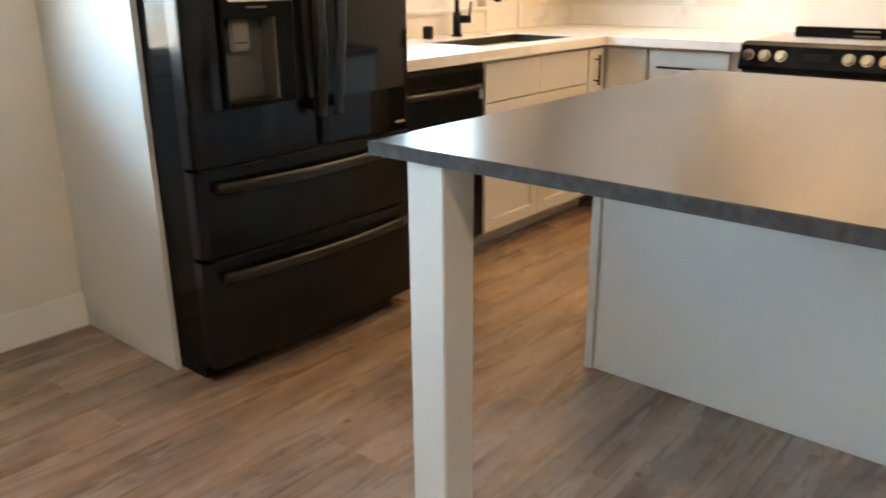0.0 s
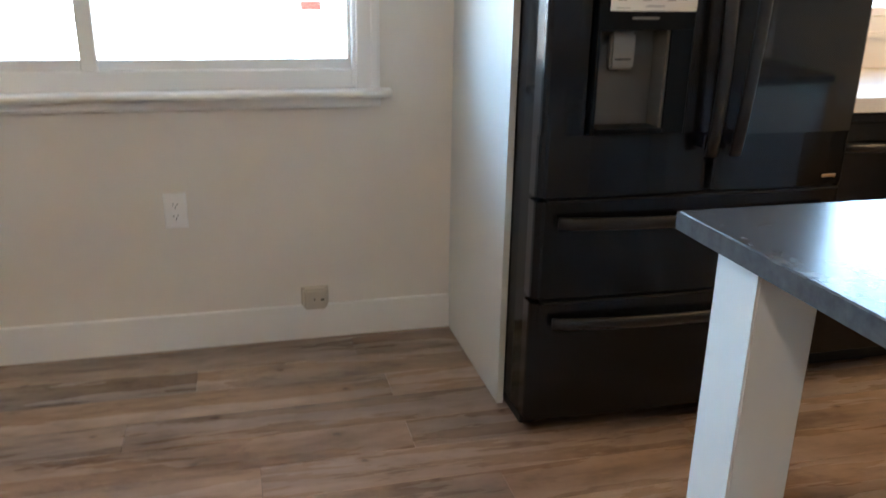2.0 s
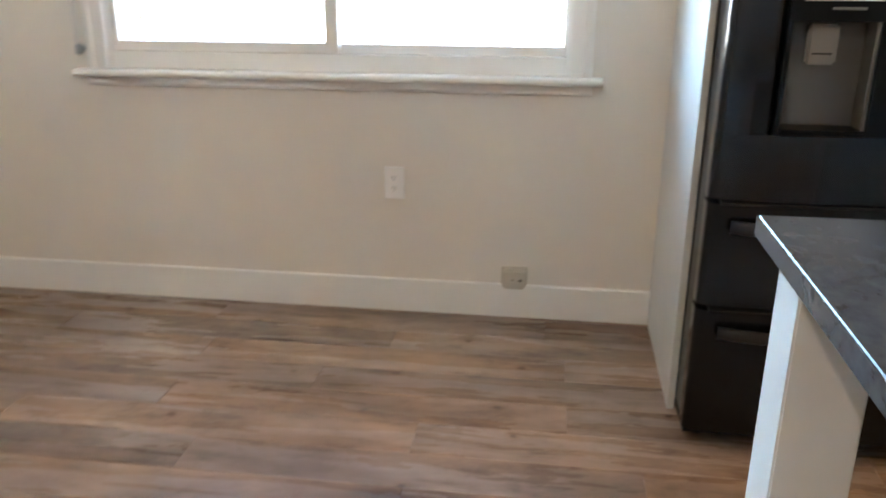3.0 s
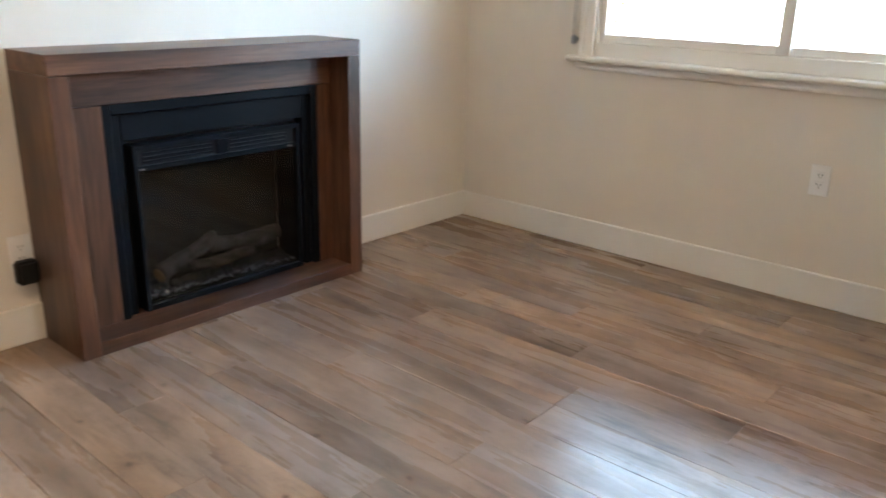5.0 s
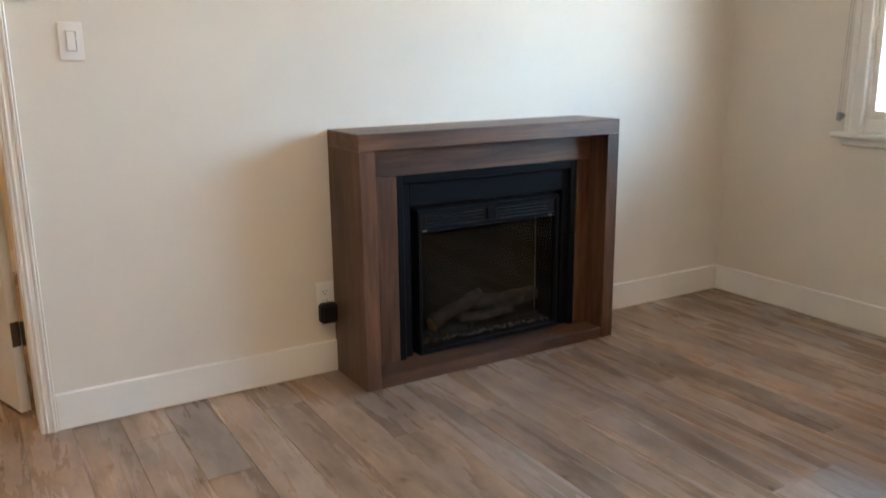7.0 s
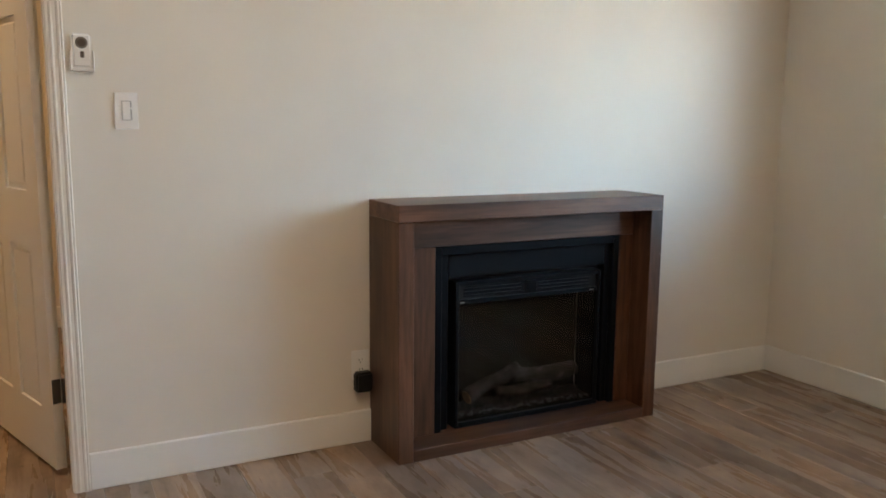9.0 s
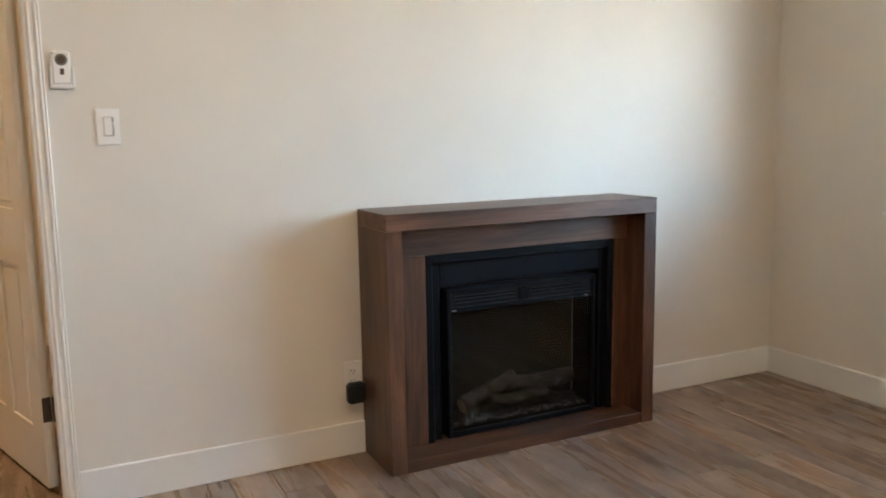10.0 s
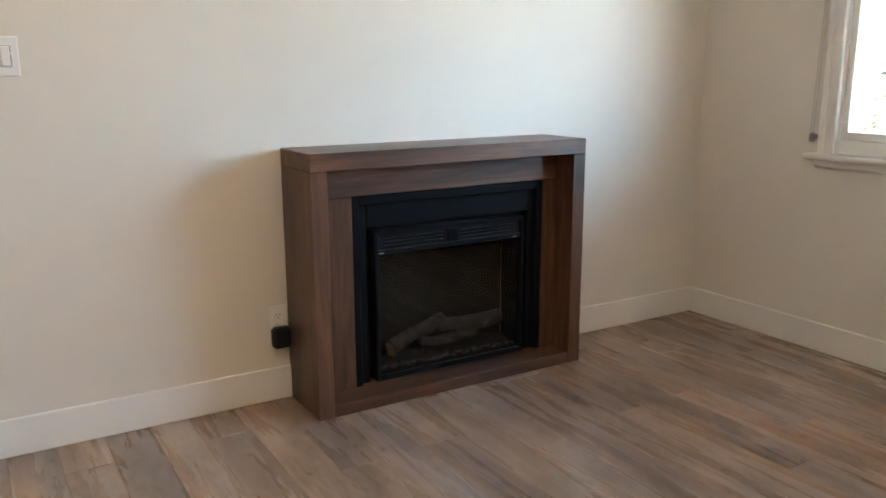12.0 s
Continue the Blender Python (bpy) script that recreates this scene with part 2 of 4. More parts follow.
REDP, _t, _b = material("red_board", (0.55, 0.05, 0.04), 0.6)
TAN, _t, _b = material("tan_board", (0.50, 0.27, 0.12), 0.6)
LEAF = mottled("leaf_green", [(0.3, (0.022, 0.060, 0.014)), (0.7, (0.05, 0.11, 0.03))], 0.5, 8, 60, 0.3)
TWIG, _t, _b = material("twig_bark", (0.12, 0.08, 0.05), 0.8)
LAMPGLOW, _t, _b = material("lamp_diffuser", (0.9, 0.85, 0.75), 0.5)
_b.inputs["Emission Color"].default_value, _b.inputs["Emission Strength"].default_value = (1, 0.8, 0.55, 1), 0.4

# ---- building helpers ----
INVERSE = {}


def thing(name, x, y, z, label="", category="", group="", kind="", local=None):
    """An Empty at the base of a thing; its parts are written in world metres, or in its own axes when a pose is given."""
    ob = new(name)
    ob.empty_display_size = 0.1
    ob.matrix_world = local if local else pose(x, y, z)
    INVERSE[ob] = Matrix.Identity(4) if local else ob.matrix_basis.inverted()
    return tagged(ob, label, category, group, kind)


def part(name, bm, mat, parent=None, label="", smooth=False, kind=""):
    me = bpy.data.meshes.new(name)
    bmesh.ops.recalc_face_normals(bm, faces=bm.faces)
    if parent is not None:
        bm.transform(INVERSE[parent])
    bm.to_mesh(me)
    bm.free()
    me.materials.append(mat)
    for p in me.polygons:
        p.use_smooth = smooth
    ob = new(name, me)
    if parent is not None:
        ob.parent = parent
        INVERSE[ob] = INVERSE[parent]
    return tagged(ob, label, "", "", kind)


def box(x0, x1, y0, y1, z0, z1, bevel=0.0, seg=1, bm=None):
    """A box with softened edges, added to bm or to a new bmesh."""
    own = bmesh.new()
    bmesh.ops.create_cube(own, size=1.0)
    own.transform(Matrix.Translation(((x0 + x1) / 2, (y0 + y1) / 2, (z0 + z1) / 2)) @ Matrix.Diagonal((x1 - x0, y1 - y0, z1 - z0, 1)))
    if bevel:
        bmesh.ops.bevel(own, geom=own.edges[:], offset=bevel, segments=seg, affect="EDGES", clamp_overlap=True)
    if bm is None:
        return own
    me = bpy.data.meshes.new("joined")
    own.to_mesh(me)
    own.free()
    bm.from_mesh(me)
    bpy.data.meshes.remove(me)
    return bm


def boxes(items, bevel=0.0, seg=1):
    bm = bmesh.new()
    for it in items:
        box(*it, bevel=bevel, seg=seg, bm=bm)
    return bm


def rod(a, b, r0, r1=None, seg=16, bm=None, caps=True):
    """A round bar from a to b."""
    bm = bm or bmesh.new()
    a, b = Vector(a), Vector(b)
    q = (b - a).to_track_quat("Z", "Y").to_matrix().to_4x4()
    bmesh.ops.create_cone(bm, cap_ends=caps, segments=seg, radius1=r0, radius2=r0 if r1 is None else r1, depth=(b - a).length,
                          matrix=Matrix.Translation((a + b) / 2) @ q)
    return bm


def tube(points, radius, seg=12, bm=None, flat=1.0):
    """A bent bar through the points, of one radius (flat: its depth against its width)."""
    bm = bm or bmesh.new()
    pts = [Vector(p) for p in points]
    rings, ref = [], None
    for i, p in enumerate(pts):
        d = (pts[min(i + 1, len(pts) - 1)] - pts[max(i - 1, 0)]).normalized()
        side = d.cross(Vector((0, 0, 1)))
        if side.length < 0.2:
            side = ref or d.cross(Vector((0, 1, 0)))
        side.normalize()
        ref = side
        up = side.cross(d).normalized()
        rings.append([bm.verts.new(p + radius * (math.cos(2 * math.pi * k / seg) * side + flat * math.sin(2 * math.pi * k / seg) * up)) for k in range(seg)])
    for a, b in zip(rings, rings[1:]):
        for k in range(seg):
            bm.faces.new((a[k], a[(k + 1) % seg], b[(k + 1) % seg], b[k]))
    bm.faces.new(rings[0]), bm.faces.new(rings[-1])
    return bm


def extrude_y(profile, y0, y1):
    """A profile of (x, z) corners drawn out from y0 to y1."""
    bm = bmesh.new()
    a = [bm.verts.new((x, y0, z)) for x, z in profile]
    b = [bm.verts.new((x, y1, z)) for x, z in profile]
    n = len(profile)
    for k in range(n):
        bm.faces.new((a[k], a[(k + 1) % n], b[(k + 1) % n], b[k]))
    bm.faces.new(a), bm.faces.new(b)
    return bm


def extrude_z(profile, z0, z1):
    bm = bmesh.new()
    a = [bm.verts.new((x, y, z0)) for x, y in profile]
    b = [bm.verts.new((x, y, z1)) for x, y in profile]
    n = len(profile)
    for k in range(n):
        bm.faces.new((a[k], a[(k + 1) % n], b[(k + 1) % n], b[k]))
    bm.faces.new(a), bm.faces.new(b)
    return bm


def structure(name, bm, mat, label, category):
    return tagged(part(name, bm, mat), label, category, "", "structure")


# ---- the room's shell ----
EAST, NORTH, HIGH, THICK = 5.2, 6.06, 2.44, 0.14
W1 = (0.745, 2.394, 0.862, 2.06)     # dining window: y, y, z, z
W2 = (4.10, 5.165, 1.062, 2.06)       # kitchen window
D1 = (3.318, 4.120, 2.045)           # door opening: x, x, top
structure("wall_west", boxes([
    (-THICK, 0, -THICK, W1[0], 0, HIGH), (-THICK, 0, W1[0], W1[1], 0, W1[2]), (-THICK, 0, W1[0], W1[1], W1[3], HIGH),
    (-THICK, 0, W1[1], W2[0], 0, HIGH), (-THICK, 0, W2[0], W2[1], 0, W2[2]), (-THICK, 0, W2[0], W2[1], W2[3], HIGH),
    (-THICK, 0, W2[1], NORTH + THICK, 0, HIGH)]), WALL, "off-white painted wall with two windows", "wall")
structure("wall_south", boxes([
    (0, D1[0], -THICK, 0, 0, HIGH), (D1[0], D1[1], -THICK, 0, D1[2], HIGH), (D1[1], EAST, -THICK, 0, 0, HIGH)]),
    WALL, "off-white painted wall with an open doorway", "wall")
structure("wall_north", box(0, EAST, NORTH, NORTH + THICK, 0, HIGH), WALL, "off-white painted kitchen wall behind the range", "wall")
structure("wall_east", box(EAST, EAST + THICK, -2.6, NORTH + THICK, 0, HIGH), WALL, "off-white painted plain wall", "wall")
structure("ceiling", box(-THICK, EAST + THICK, -2.6, NORTH + THICK, HIGH, HIGH + 0.1), CEIL, "white painted flat ceiling", "ceiling")
structure("wall_hall_west", box(2.50, 2.62, -2.5, -THICK, 0, HIGH), WALL, "warm-lit off-white hall wall", "wall")
structure("wall_hall_south", box(2.50, EAST, -2.62, -2.5, 0, HIGH), WALL, "warm-lit off-white hall end wall", "wall")

BB = 0.131


def baseboard(name, x0, x1, y0, y1, axis):
    """A flat board with its top front edge eased."""
    bm = box(x0, x1, y0, y1, 0, BB, 0.003)
    return structure(name, bm, TRIM, "white painted flat baseboard", "baseboard")


baseboard("baseboard_west", 0, 0.015, 0.015, 2.722, 1)
baseboard("baseboard_south", 0, 3.262, 0, 0.015, 0)
baseboard("baseboard_south_far", 4.21, EAST, 0, 0.015, 0)
baseboard("baseboard_east", EAST - 0.015, EAST, 0.015, NORTH, 1)
baseboard("baseboard_hall", 2.62, EAST, -2.5, -2.485, 0)


# ---- dining window ----
def window(name, w, label, mull, stool, fwd):
    """A sliding window: vinyl frame, one fixed pane, one sash in front of it."""
    y0, y1, z0, z1 = w
    win = tagged(thing(name, 0, (y0 + y1) / 2, z0), label, "window", "", "structure")
    f, g = 0.062, 0.014 if stool else 0.04
    base = z0 + (0.026 if stool else 0.0)
    part("window_frame", boxes([(-0.125 + fwd, -0.045 + fwd, y0, y0 + g, base, z1), (-0.125 + fwd, -0.045 + fwd, y1 - g, y1, base, z1),
                                (-0.125 + fwd, -0.045 + fwd, y0 + g, y1 - g, base, base + f), (-0.125 + fwd, -0.045 + fwd, y0 + g, y1 - g, z1 - f, z1)], 0.003), VINYL, win)
    b0, t0 = base + f, z1 - f
    part("fixed_rail", boxes([(-0.105 + fwd, -0.075 + fwd, mull, y1 - g, b0, b0 + 0.032), (-0.105 + fwd, -0.075 + fwd, mull, y1 - g, t0 - 0.032, t0),
                              (-0.105 + fwd, -0.075 + fwd, y1 - g - 0.012, y1 - g, b0 + 0.032, t0 - 0.032)], 0.002), VINYL, win)
    part("pane", box(-0.093 + fwd, -0.088 + fwd, mull, y1 - g - 0.012, b0 + 0.03, t0 - 0.03), PANE, win, "clear glass pane").visible_shadow = False
    s = part("sliding_sash", boxes([(-0.088 + fwd, -0.052 + fwd, y0 + g, y0 + g + 0.030, b0, t0), (-0.088 + fwd, -0.052 + fwd, mull - 0.024, mull + 0.026, b0, t0),
                                    (-0.088 + fwd, -0.052 + fwd, y0 + g + 0.030, mull - 0.024, b0, b0 + 0.036), (-0.088 + fwd, -0.052 + fwd, y0 + g + 0.030, mull - 0.024, t0 - 0.036, t0)], 0.003), VINYL, win)
    part("pane", box(-0.073 + fwd, -0.068 + fwd, y0 + g + 0.03, mull - 0.02, b0 + 0.03, t0 - 0.03), PANE, s, "clear glass pane").visible_shadow = False
    part("latch", boxes([(-0.052 + fwd, -0.040 + fwd, mull - 0.012, mull + 0.014, (b0 + t0) / 2 - 0.05, (b0 + t0) / 2 + 0.05)], 0.004), VINYL, s)
    return win


window("window_1", W1, "white vinyl sliding window with bright daylight outside", 1.572, True, 0.044)
window("window_2", W2, "white vinyl kitchen window above the sink", 4.62, False, 0.0)


def casing_vertical(y_in, y_out, z0, z1):
    """A window casing board with a raised back band and a small step."""
    s = 1 if y_out > y_in else -1
    prof = [(0, y_in), (0.016, y_in), (0.018, y_in + s * 0.004), (0.018, y_in + s * 0.046), (0.023, y_in + s * 0.050), (0.023, y_in + s * 0.066), (0.019, y_out), (0, y_out)]
    return extrude_z(prof, z0, z1)


trim1 = tagged(thing("trim_window", 0, 1.57, 0.83), "white painted window casing with a stool and apron", "window trim", "", "structure")
part("side_casing", casing_vertical(W1[0] + 0.002, 0.672, 0.888, 2.145), TRIM, trim1)
part("side_casing", casing_vertical(W1[1] - 0.002, 2.468, 0.888, 2.145), TRIM, trim1)
part("head_casing", box(0, 0.022, 0.660, 2.480, 2.145, 2.24, 0.003), TRIM, trim1)
part("stool", extrude_y([(-0.045, 0.864), (0.050, 0.864), (0.056, 0.868), (0.058, 0.875), (0.056, 0.883), (0.050, 0.887), (-0.045, 0.888)], 0.630, 2.502), TRIM, trim1)
part("apron", extrude_y([(0, 0.828), (0.014, 0.828), (0.020, 0.838), (0.022, 0.864), (0, 0.864)], 0.662, 2.470), TRIM, trim1)
part("jamb_lining", boxes([(-THICK, 0, W1[0], W1[0] + 0.002, 0.888, W1[3]), (-THICK, 0, W1[1] - 0.002, W1[1], 0.888, W1[3])]), TRIM, trim1)

# roller blind: rolled up above the glass, its bead chain held at the casing
blind = thing("roller_blind", 0.03, 1.57, 2.16, "rolled-up white roller blind with a bead chain", "blind")
part("roller", rod((0.055, 0.70, 2.20), (0.055, 2.44, 2.20), 0.028), VINYL, blind, "", True)
for y in (0.690, 2.443):
    part("bracket", box(0, 0.09, y, y + 0.007, 2.15, 2.24, 0.002), VINYL, blind)
chain = bmesh.new()
for k in range(150):
    z = 0.968 + k * 0.0082
    for x in (0.034, 0.052):
        bmesh.ops.create_icosphere(chain, subdivisions=1, radius=0.0030, matrix=Matrix.Translation((x, 0.656 + 0.030 * k / 150, z)))
part("bead_chain", chain, CHAIN, blind, "grey metal bead chain", True)
part("chain_holder", boxes([(0.022, 0.056, 0.650, 0.662, 0.938, 0.976), (0.0, 0.03, 0.652, 0.660, 0.948, 0.968)], 0.004, 2), CHAIN, blind, "grey chain tensioner")


# ---- wall plates ----
def screws(bm_list, parent, axis):
    for p in bm_list:
        bm = bmesh.new()
        d = Vector((1, 0, 0)) if axis == "x" else Vector((0, 1, 0))
        part("screw", rod(Vector(p), Vector(p) + d * 0.0012, 0.003, seg=10), PLASTIC, parent)


def duplex_outlet(name, axis, u, z, label):
    """A duplex outlet plate on the west wall (axis x) or the south wall (axis y)."""
    def b(u0, u1, d0, d1, z0, z1, bev=0.0):
        return box(d0, d1, u0, u1, z0, z1, bev) if axis == "x" else box(u0, u1, d0, d1, z0, z1, bev)
    ob = thing(name, 0 if axis == "x" else u, u if axis == "x" else 0, z - 0.06, label, "outlet")
    part("plate", b(u - 0.037, u + 0.037, 0, 0.006, z - 0.060, z + 0.060, 0.0025), PLASTIC, ob)
    for dz in (-0.0195, 0.0195):
        r = part("receptacle", b(u - 0.0165, u + 0.0165, 0.006, 0.0085, z + dz - 0.0145, z + dz + 0.0145, 0.0012), PLASTIC, ob)
        slots = bmesh.new()
        for du in (-0.0064, 0.0064):
            own = b(u + du - 0.0011, u + du + 0.0011, 0.0085, 0.0089, z + dz - 0.001, z + dz + 0.007)
            me = bpy.data.meshes.new("s")
            own.to_mesh(me), own.free(), slots.from_mesh(me)
        own = b(u - 0.002, u + 0.002, 0.0085, 0.0089, z + dz - 0.0095, z + dz - 0.0055)
        me = bpy.data.meshes.new("s")
        own.to_mesh(me), own.free(), slots.from_mesh(me)
        part("slot", slots, BLACK, r)
    return ob


duplex_outlet("wall_outlet", "x", 1.787, 0.499, "white duplex outlet plate on the wall below the window")
duplex_outlet("wall_outlet", "y", 2.268, 0.316, "white duplex outlet beside the fireplace with a plug in it")
plug = thing("power_plug", 2.266, 0.009, 0.218, "black square power adapter plugged into the outlet", "plug")
part("adapter_body", box(2.233, 2.302, 0.0095, 0.052, 0.216, 0.296, 0.008, 3), BLACK, plug)

phone = thing("phone_jack_box", 0.015, 2.23, 0.132, "beige surface-mounted phone jack box above the baseboard", "phone jack")
part("cover", box(0.0, 0.034, 2.188, 2.272, 0.118, 0.196, 0.008, 3), BEIGE, phone)
part("back_plate", box(0.0, 0.012, 2.182, 2.278, 0.114, 0.199, 0.003), BEIGE, phone)
part("jack_opening", box(0.034, 0.0346, 2.248, 2.260, 0.152, 0.160), DARKMETAL, phone)
part("screw", rod((0.034, 2.226, 0.158), (0.0352, 2.226, 0.158), 0.0032, seg=10), DARKMETAL, phone)

sw = thing("light_switch", 3.086, 0, 1.231, "white dimmer switch plate on the wall", "light switch")
part("plate", box(3.049, 3.123, 0, 0.006, 1.231, 1.351, 0.0025), PLASTIC, sw)
part("paddle_frame", box(3.068, 3.104, 0.006, 0.009, 1.258, 1.326, 0.001), PLASTIC, sw)
rock = bmesh.new()
box(3.074, 3.099, 0.009, 0.0145, 1.262, 1.322, 0.002, bm=rock)
part("paddle", rock, PLASTIC, sw)
# thin grey plate paints the shaded gap around the paddle
part("paddle_gap_shade", box(3.0725, 3.1005, 0.009, 0.0094, 1.2605, 1.3235), GREYINK, sw)
part("dimmer_slot", box(3.0695, 3.072, 0.009, 0.0094, 1.262, 1.322), GREYINK, sw)
part("dimmer_slider", box(3.0686, 3.0728, 0.0094, 0.0125, 1.296, 1.304, 0.001), PLASTIC, sw)
screws([(3.086, 0.006, 1.243), (3.086, 0.006, 1.339)], sw, "y")

remote = thing("fan_remote", 3.212, 0, 1.414, "white remote control with dark buttons in a wall cradle", "remote control")
part("handset", box(3.181, 3.243, 0.006, 0.022, 1.424, 1.533, 0.0078, 3), PLASTIC, remote)
part("cradle", boxes([(3.176, 3.248, 0, 0.006, 1.414, 1.478), (3.176, 3.181, 0.006, 0.026, 1.414, 1.478), (3.243, 3.248, 0.006, 0.026, 1.414, 1.478),
                      (3.181, 3.243, 0.006, 0.026, 1.414, 1.424)], 0.002), PLASTIC, remote)
part("round_button", rod((3.211, 0.022, 1.503), (3.211, 0.0245, 1.503), 0.0185, 0.0165, 28), GREYPLASTIC, remote, "dark round button")
part("button_ring", rod((3.211, 0.0245, 1.503), (3.211, 0.0252, 1.503), 0.0125, 0.0118, 24), DARKMETAL, remote)
part("oval_button", box(3.205, 3.217, 0.0215, 0.0245, 1.456, 1.476, 0.0012, 2), DARKMETAL, remote, "dark oval button")
part("indicator", rod((3.236, 0.022, 1.524), (3.236, 0.0232, 1.524), 0.0016, seg=8), BLACK, remote)

# ---- doorway and door ----
case = tagged(thing("trim_door", 3.30, 0, 0), "white painted fluted door casing", "door trim", "", "structure")


def door_casing(x_in, x_out):
    s = 1 if x_out > x_in else -1
    w = abs(x_out - x_in)
    prof = [(0, 0), (0.0, 0.011), (0.06, 0.014), (0.22, 0.014), (0.26, 0.018), (0.36, 0.020), (0.44, 0.016), (0.62, 0.016), (0.68, 0.021), (0.78, 0.023), (0.84, 0.018), (0.94, 0.021), (1.0, 0.019), (1.0, 0)]
    return extrude_z([(x_in + s * w * a, d) for a, d in prof], 0, 2.13)


part("side_casing", door_casing(D1[0] - 0.004, 3.262), TRIM, case)
part("side_casing", door_casing(D1[1] + 0.006, 4.208), TRIM, case)
part("head_casing", box(3.262, 4.208, 0, 0.020, 2.13, 2.215, 0.003), TRIM, case)
part("jamb", boxes([(D1[0] - 0.016, D1[0], -THICK - 0.004, 0.004, 0, D1[2])], 0.002), TRIM, case)
part("jamb", boxes([(D1[1], D1[1] + 0.016, -THICK - 0.004, 0.004, 0, D1[2])], 0.002), TRIM, case)
part("head_jamb", boxes([(D1[0], D1[1], -THICK - 0.004, 0.004, D1[2] - 0.016, D1[2])], 0.002), TRIM, case)
part("door_stop", boxes([(D1[1] - 0.012, D1[1], -0.095, -0.055, 0, D1[2] - 0.02)], 0.002), TRIM, case)

angle = math.degrees(math.atan2(-0.654, 0.22))
door = tagged(thing("door_1", 0, 0, 0, local=pose(3.329, -0.196, 0.014, 0, 0, angle)), "white six-panel interior door standing open into the hall", "door", "", "structure")
DW, DH, DT = 0.745, 2.02, 0.035       # u along the leaf, v towards its lit face
us = [(0, 0.115), (0.325, 0.42), (0.63, DW)]
zs = [(0, 0.21), (0.80, 1.00), (1.60, 1.70), (1.90, DH)]
leaf = [(u0, u1, 0, DT, 0, DH) for u0, u1 in us]
for z0, z1 in zs:
    leaf += [(0.115, 0.325, 0, DT, z0, z1), (0.42, 0.63, 0, DT, z0, z1)]
part("leaf", boxes(leaf), DOORP, door)
for u0, u1 in ((0.115, 0.325), (0.42, 0.63)):
    for z0, z1 in ((0.21, 0.80), (1.00, 1.60), (1.70, 1.90)):
        bm = box(u0, u1, 0.010, DT - 0.010, z0, z1)
        box(u0 + 0.022, u1 - 0.022, 0.004, DT - 0.004, z0 + 0.022, z1 - 0.022, 0.0058, bm=bm)
        part("raised_panel", bm, DOORP, door)
for z in (0.245, 1.78):
    h = part("hinge", boxes([(-0.002, 0.001, 0.004, DT - 0.002, z, z + 0.09), (0.006, 0.032, -0.0012, 0.0, z, z + 0.09)], 0.001), DARKMETAL, door, "dark metal hinge")
    part("knuckle", rod((-0.006, -0.004, z), (-0.006, -0.004, z + 0.09), 0.006, seg=12), DARKMETAL, h)
kn = rod((0.685, DT, 0.93), (0.685, DT + 0.012, 0.93), 0.031, 0.028, 24)
rod((0.685, DT + 0.012, 0.93), (0.685, DT + 0.035, 0.93), 0.012, seg=16, bm=kn)
bmesh.ops.create_uvsphere(kn, u_segments=20, v_segments=12, radius=0.027, matrix=Matrix.Translation((0.685, DT + 0.052, 0.93)) @ Matrix.Diagonal((1, 0.75, 1, 1)))
part("door_knob", kn, DARKMETAL, door, "dark metal door knob", True)

# ---- fireplace ----
FX0, FX1, FD, FH = 1.006, 2.228, 0.287, 0.970
fire = thing("electric_fireplace", (FX0 + FX1) / 2, FD / 2, 0, "walnut-veneer electric fireplace with black insert against the wall", "fireplace")
B = 0.002
part("top_board", box(FX0, FX1, 0.003, FD, FH - 0.062, FH, B), WALNUT[0], fire)
part("side_board", box(FX0, FX0 + 0.062, 0.003, FD, 0, FH - 0.063, B), WALNUT[2], fire)
part("side_board", box(FX1 - 0.062, FX1, 0.003, FD, 0, FH - 0.063, B), WALNUT[2], fire)
part("bottom_board", box(FX0 + 0.063, FX1 - 0.063, 0.003, FD - 0.001, 0, 0.047, B), WALNUT[0], fire)
IX0, IX1, IZ0, IZ1 = 1.138, 2.025, 0.048, 0.795
part("inner_rail", box(FX0 + 0.063, FX1 - 0.063, 0.12, 0.176, IZ1, FH - 0.063, B), WALNUT[0], fire)
part("inner_stile", box(FX0 + 0.063, IX0, 0.12, 0.1755, IZ0, IZ1 - 0.001, B), WALNUT[2], fire)
part("inner_stile", box(IX1, FX1 - 0.063, 0.12, 0.1755, IZ0, IZ1 - 0.001, B), WALNUT[2], fire)
# black surround: a lip, a flat plate, and the insert standing in it
for e in ((IX0 + 0.001, IX0 + 0.030, 0.10, 0.172, IZ0, IZ1 - 0.001), (IX1 - 0.030, IX1 - 0.001, 0.10, 0.172, IZ0, IZ1 - 0.001),
          (IX0 + 0.0302, IX1 - 0.0302, 0.10, 0.172, IZ1 - 0.036, IZ1 - 0.001)):
    part("surround_lip", box(*e, 0.002), BLACKMETAL, fire)
NX0, NX1, NZ0, NZ1 = 1.225, 1.930, 0.049, 0.648
for e in ((IX0 + 0.030, NX0 - 0.026, 0.09, 0.150, IZ0, IZ1 - 0.036), (NX1 + 0.026, IX1 - 0.030, 0.09, 0.150, IZ0, IZ1 - 0.036),
          (NX0 - 0.026, NX1 + 0.026, 0.09, 0.150, NZ1 + 0.018, IZ1 - 0.036)):
    part("surround_plate", box(*e, 0.002), BLACKMETAL, fire)
part("recess", boxes([(NX0 - 0.026, NX0, 0.08, 0.105, IZ0, NZ1 + 0.018), (NX1, NX1 + 0.026, 0.08, 0.105, IZ0, NZ1 + 0.018), (NX0, NX1, 0.08, 0.105, NZ1, NZ1 + 0.018)]), BLACK, fire)
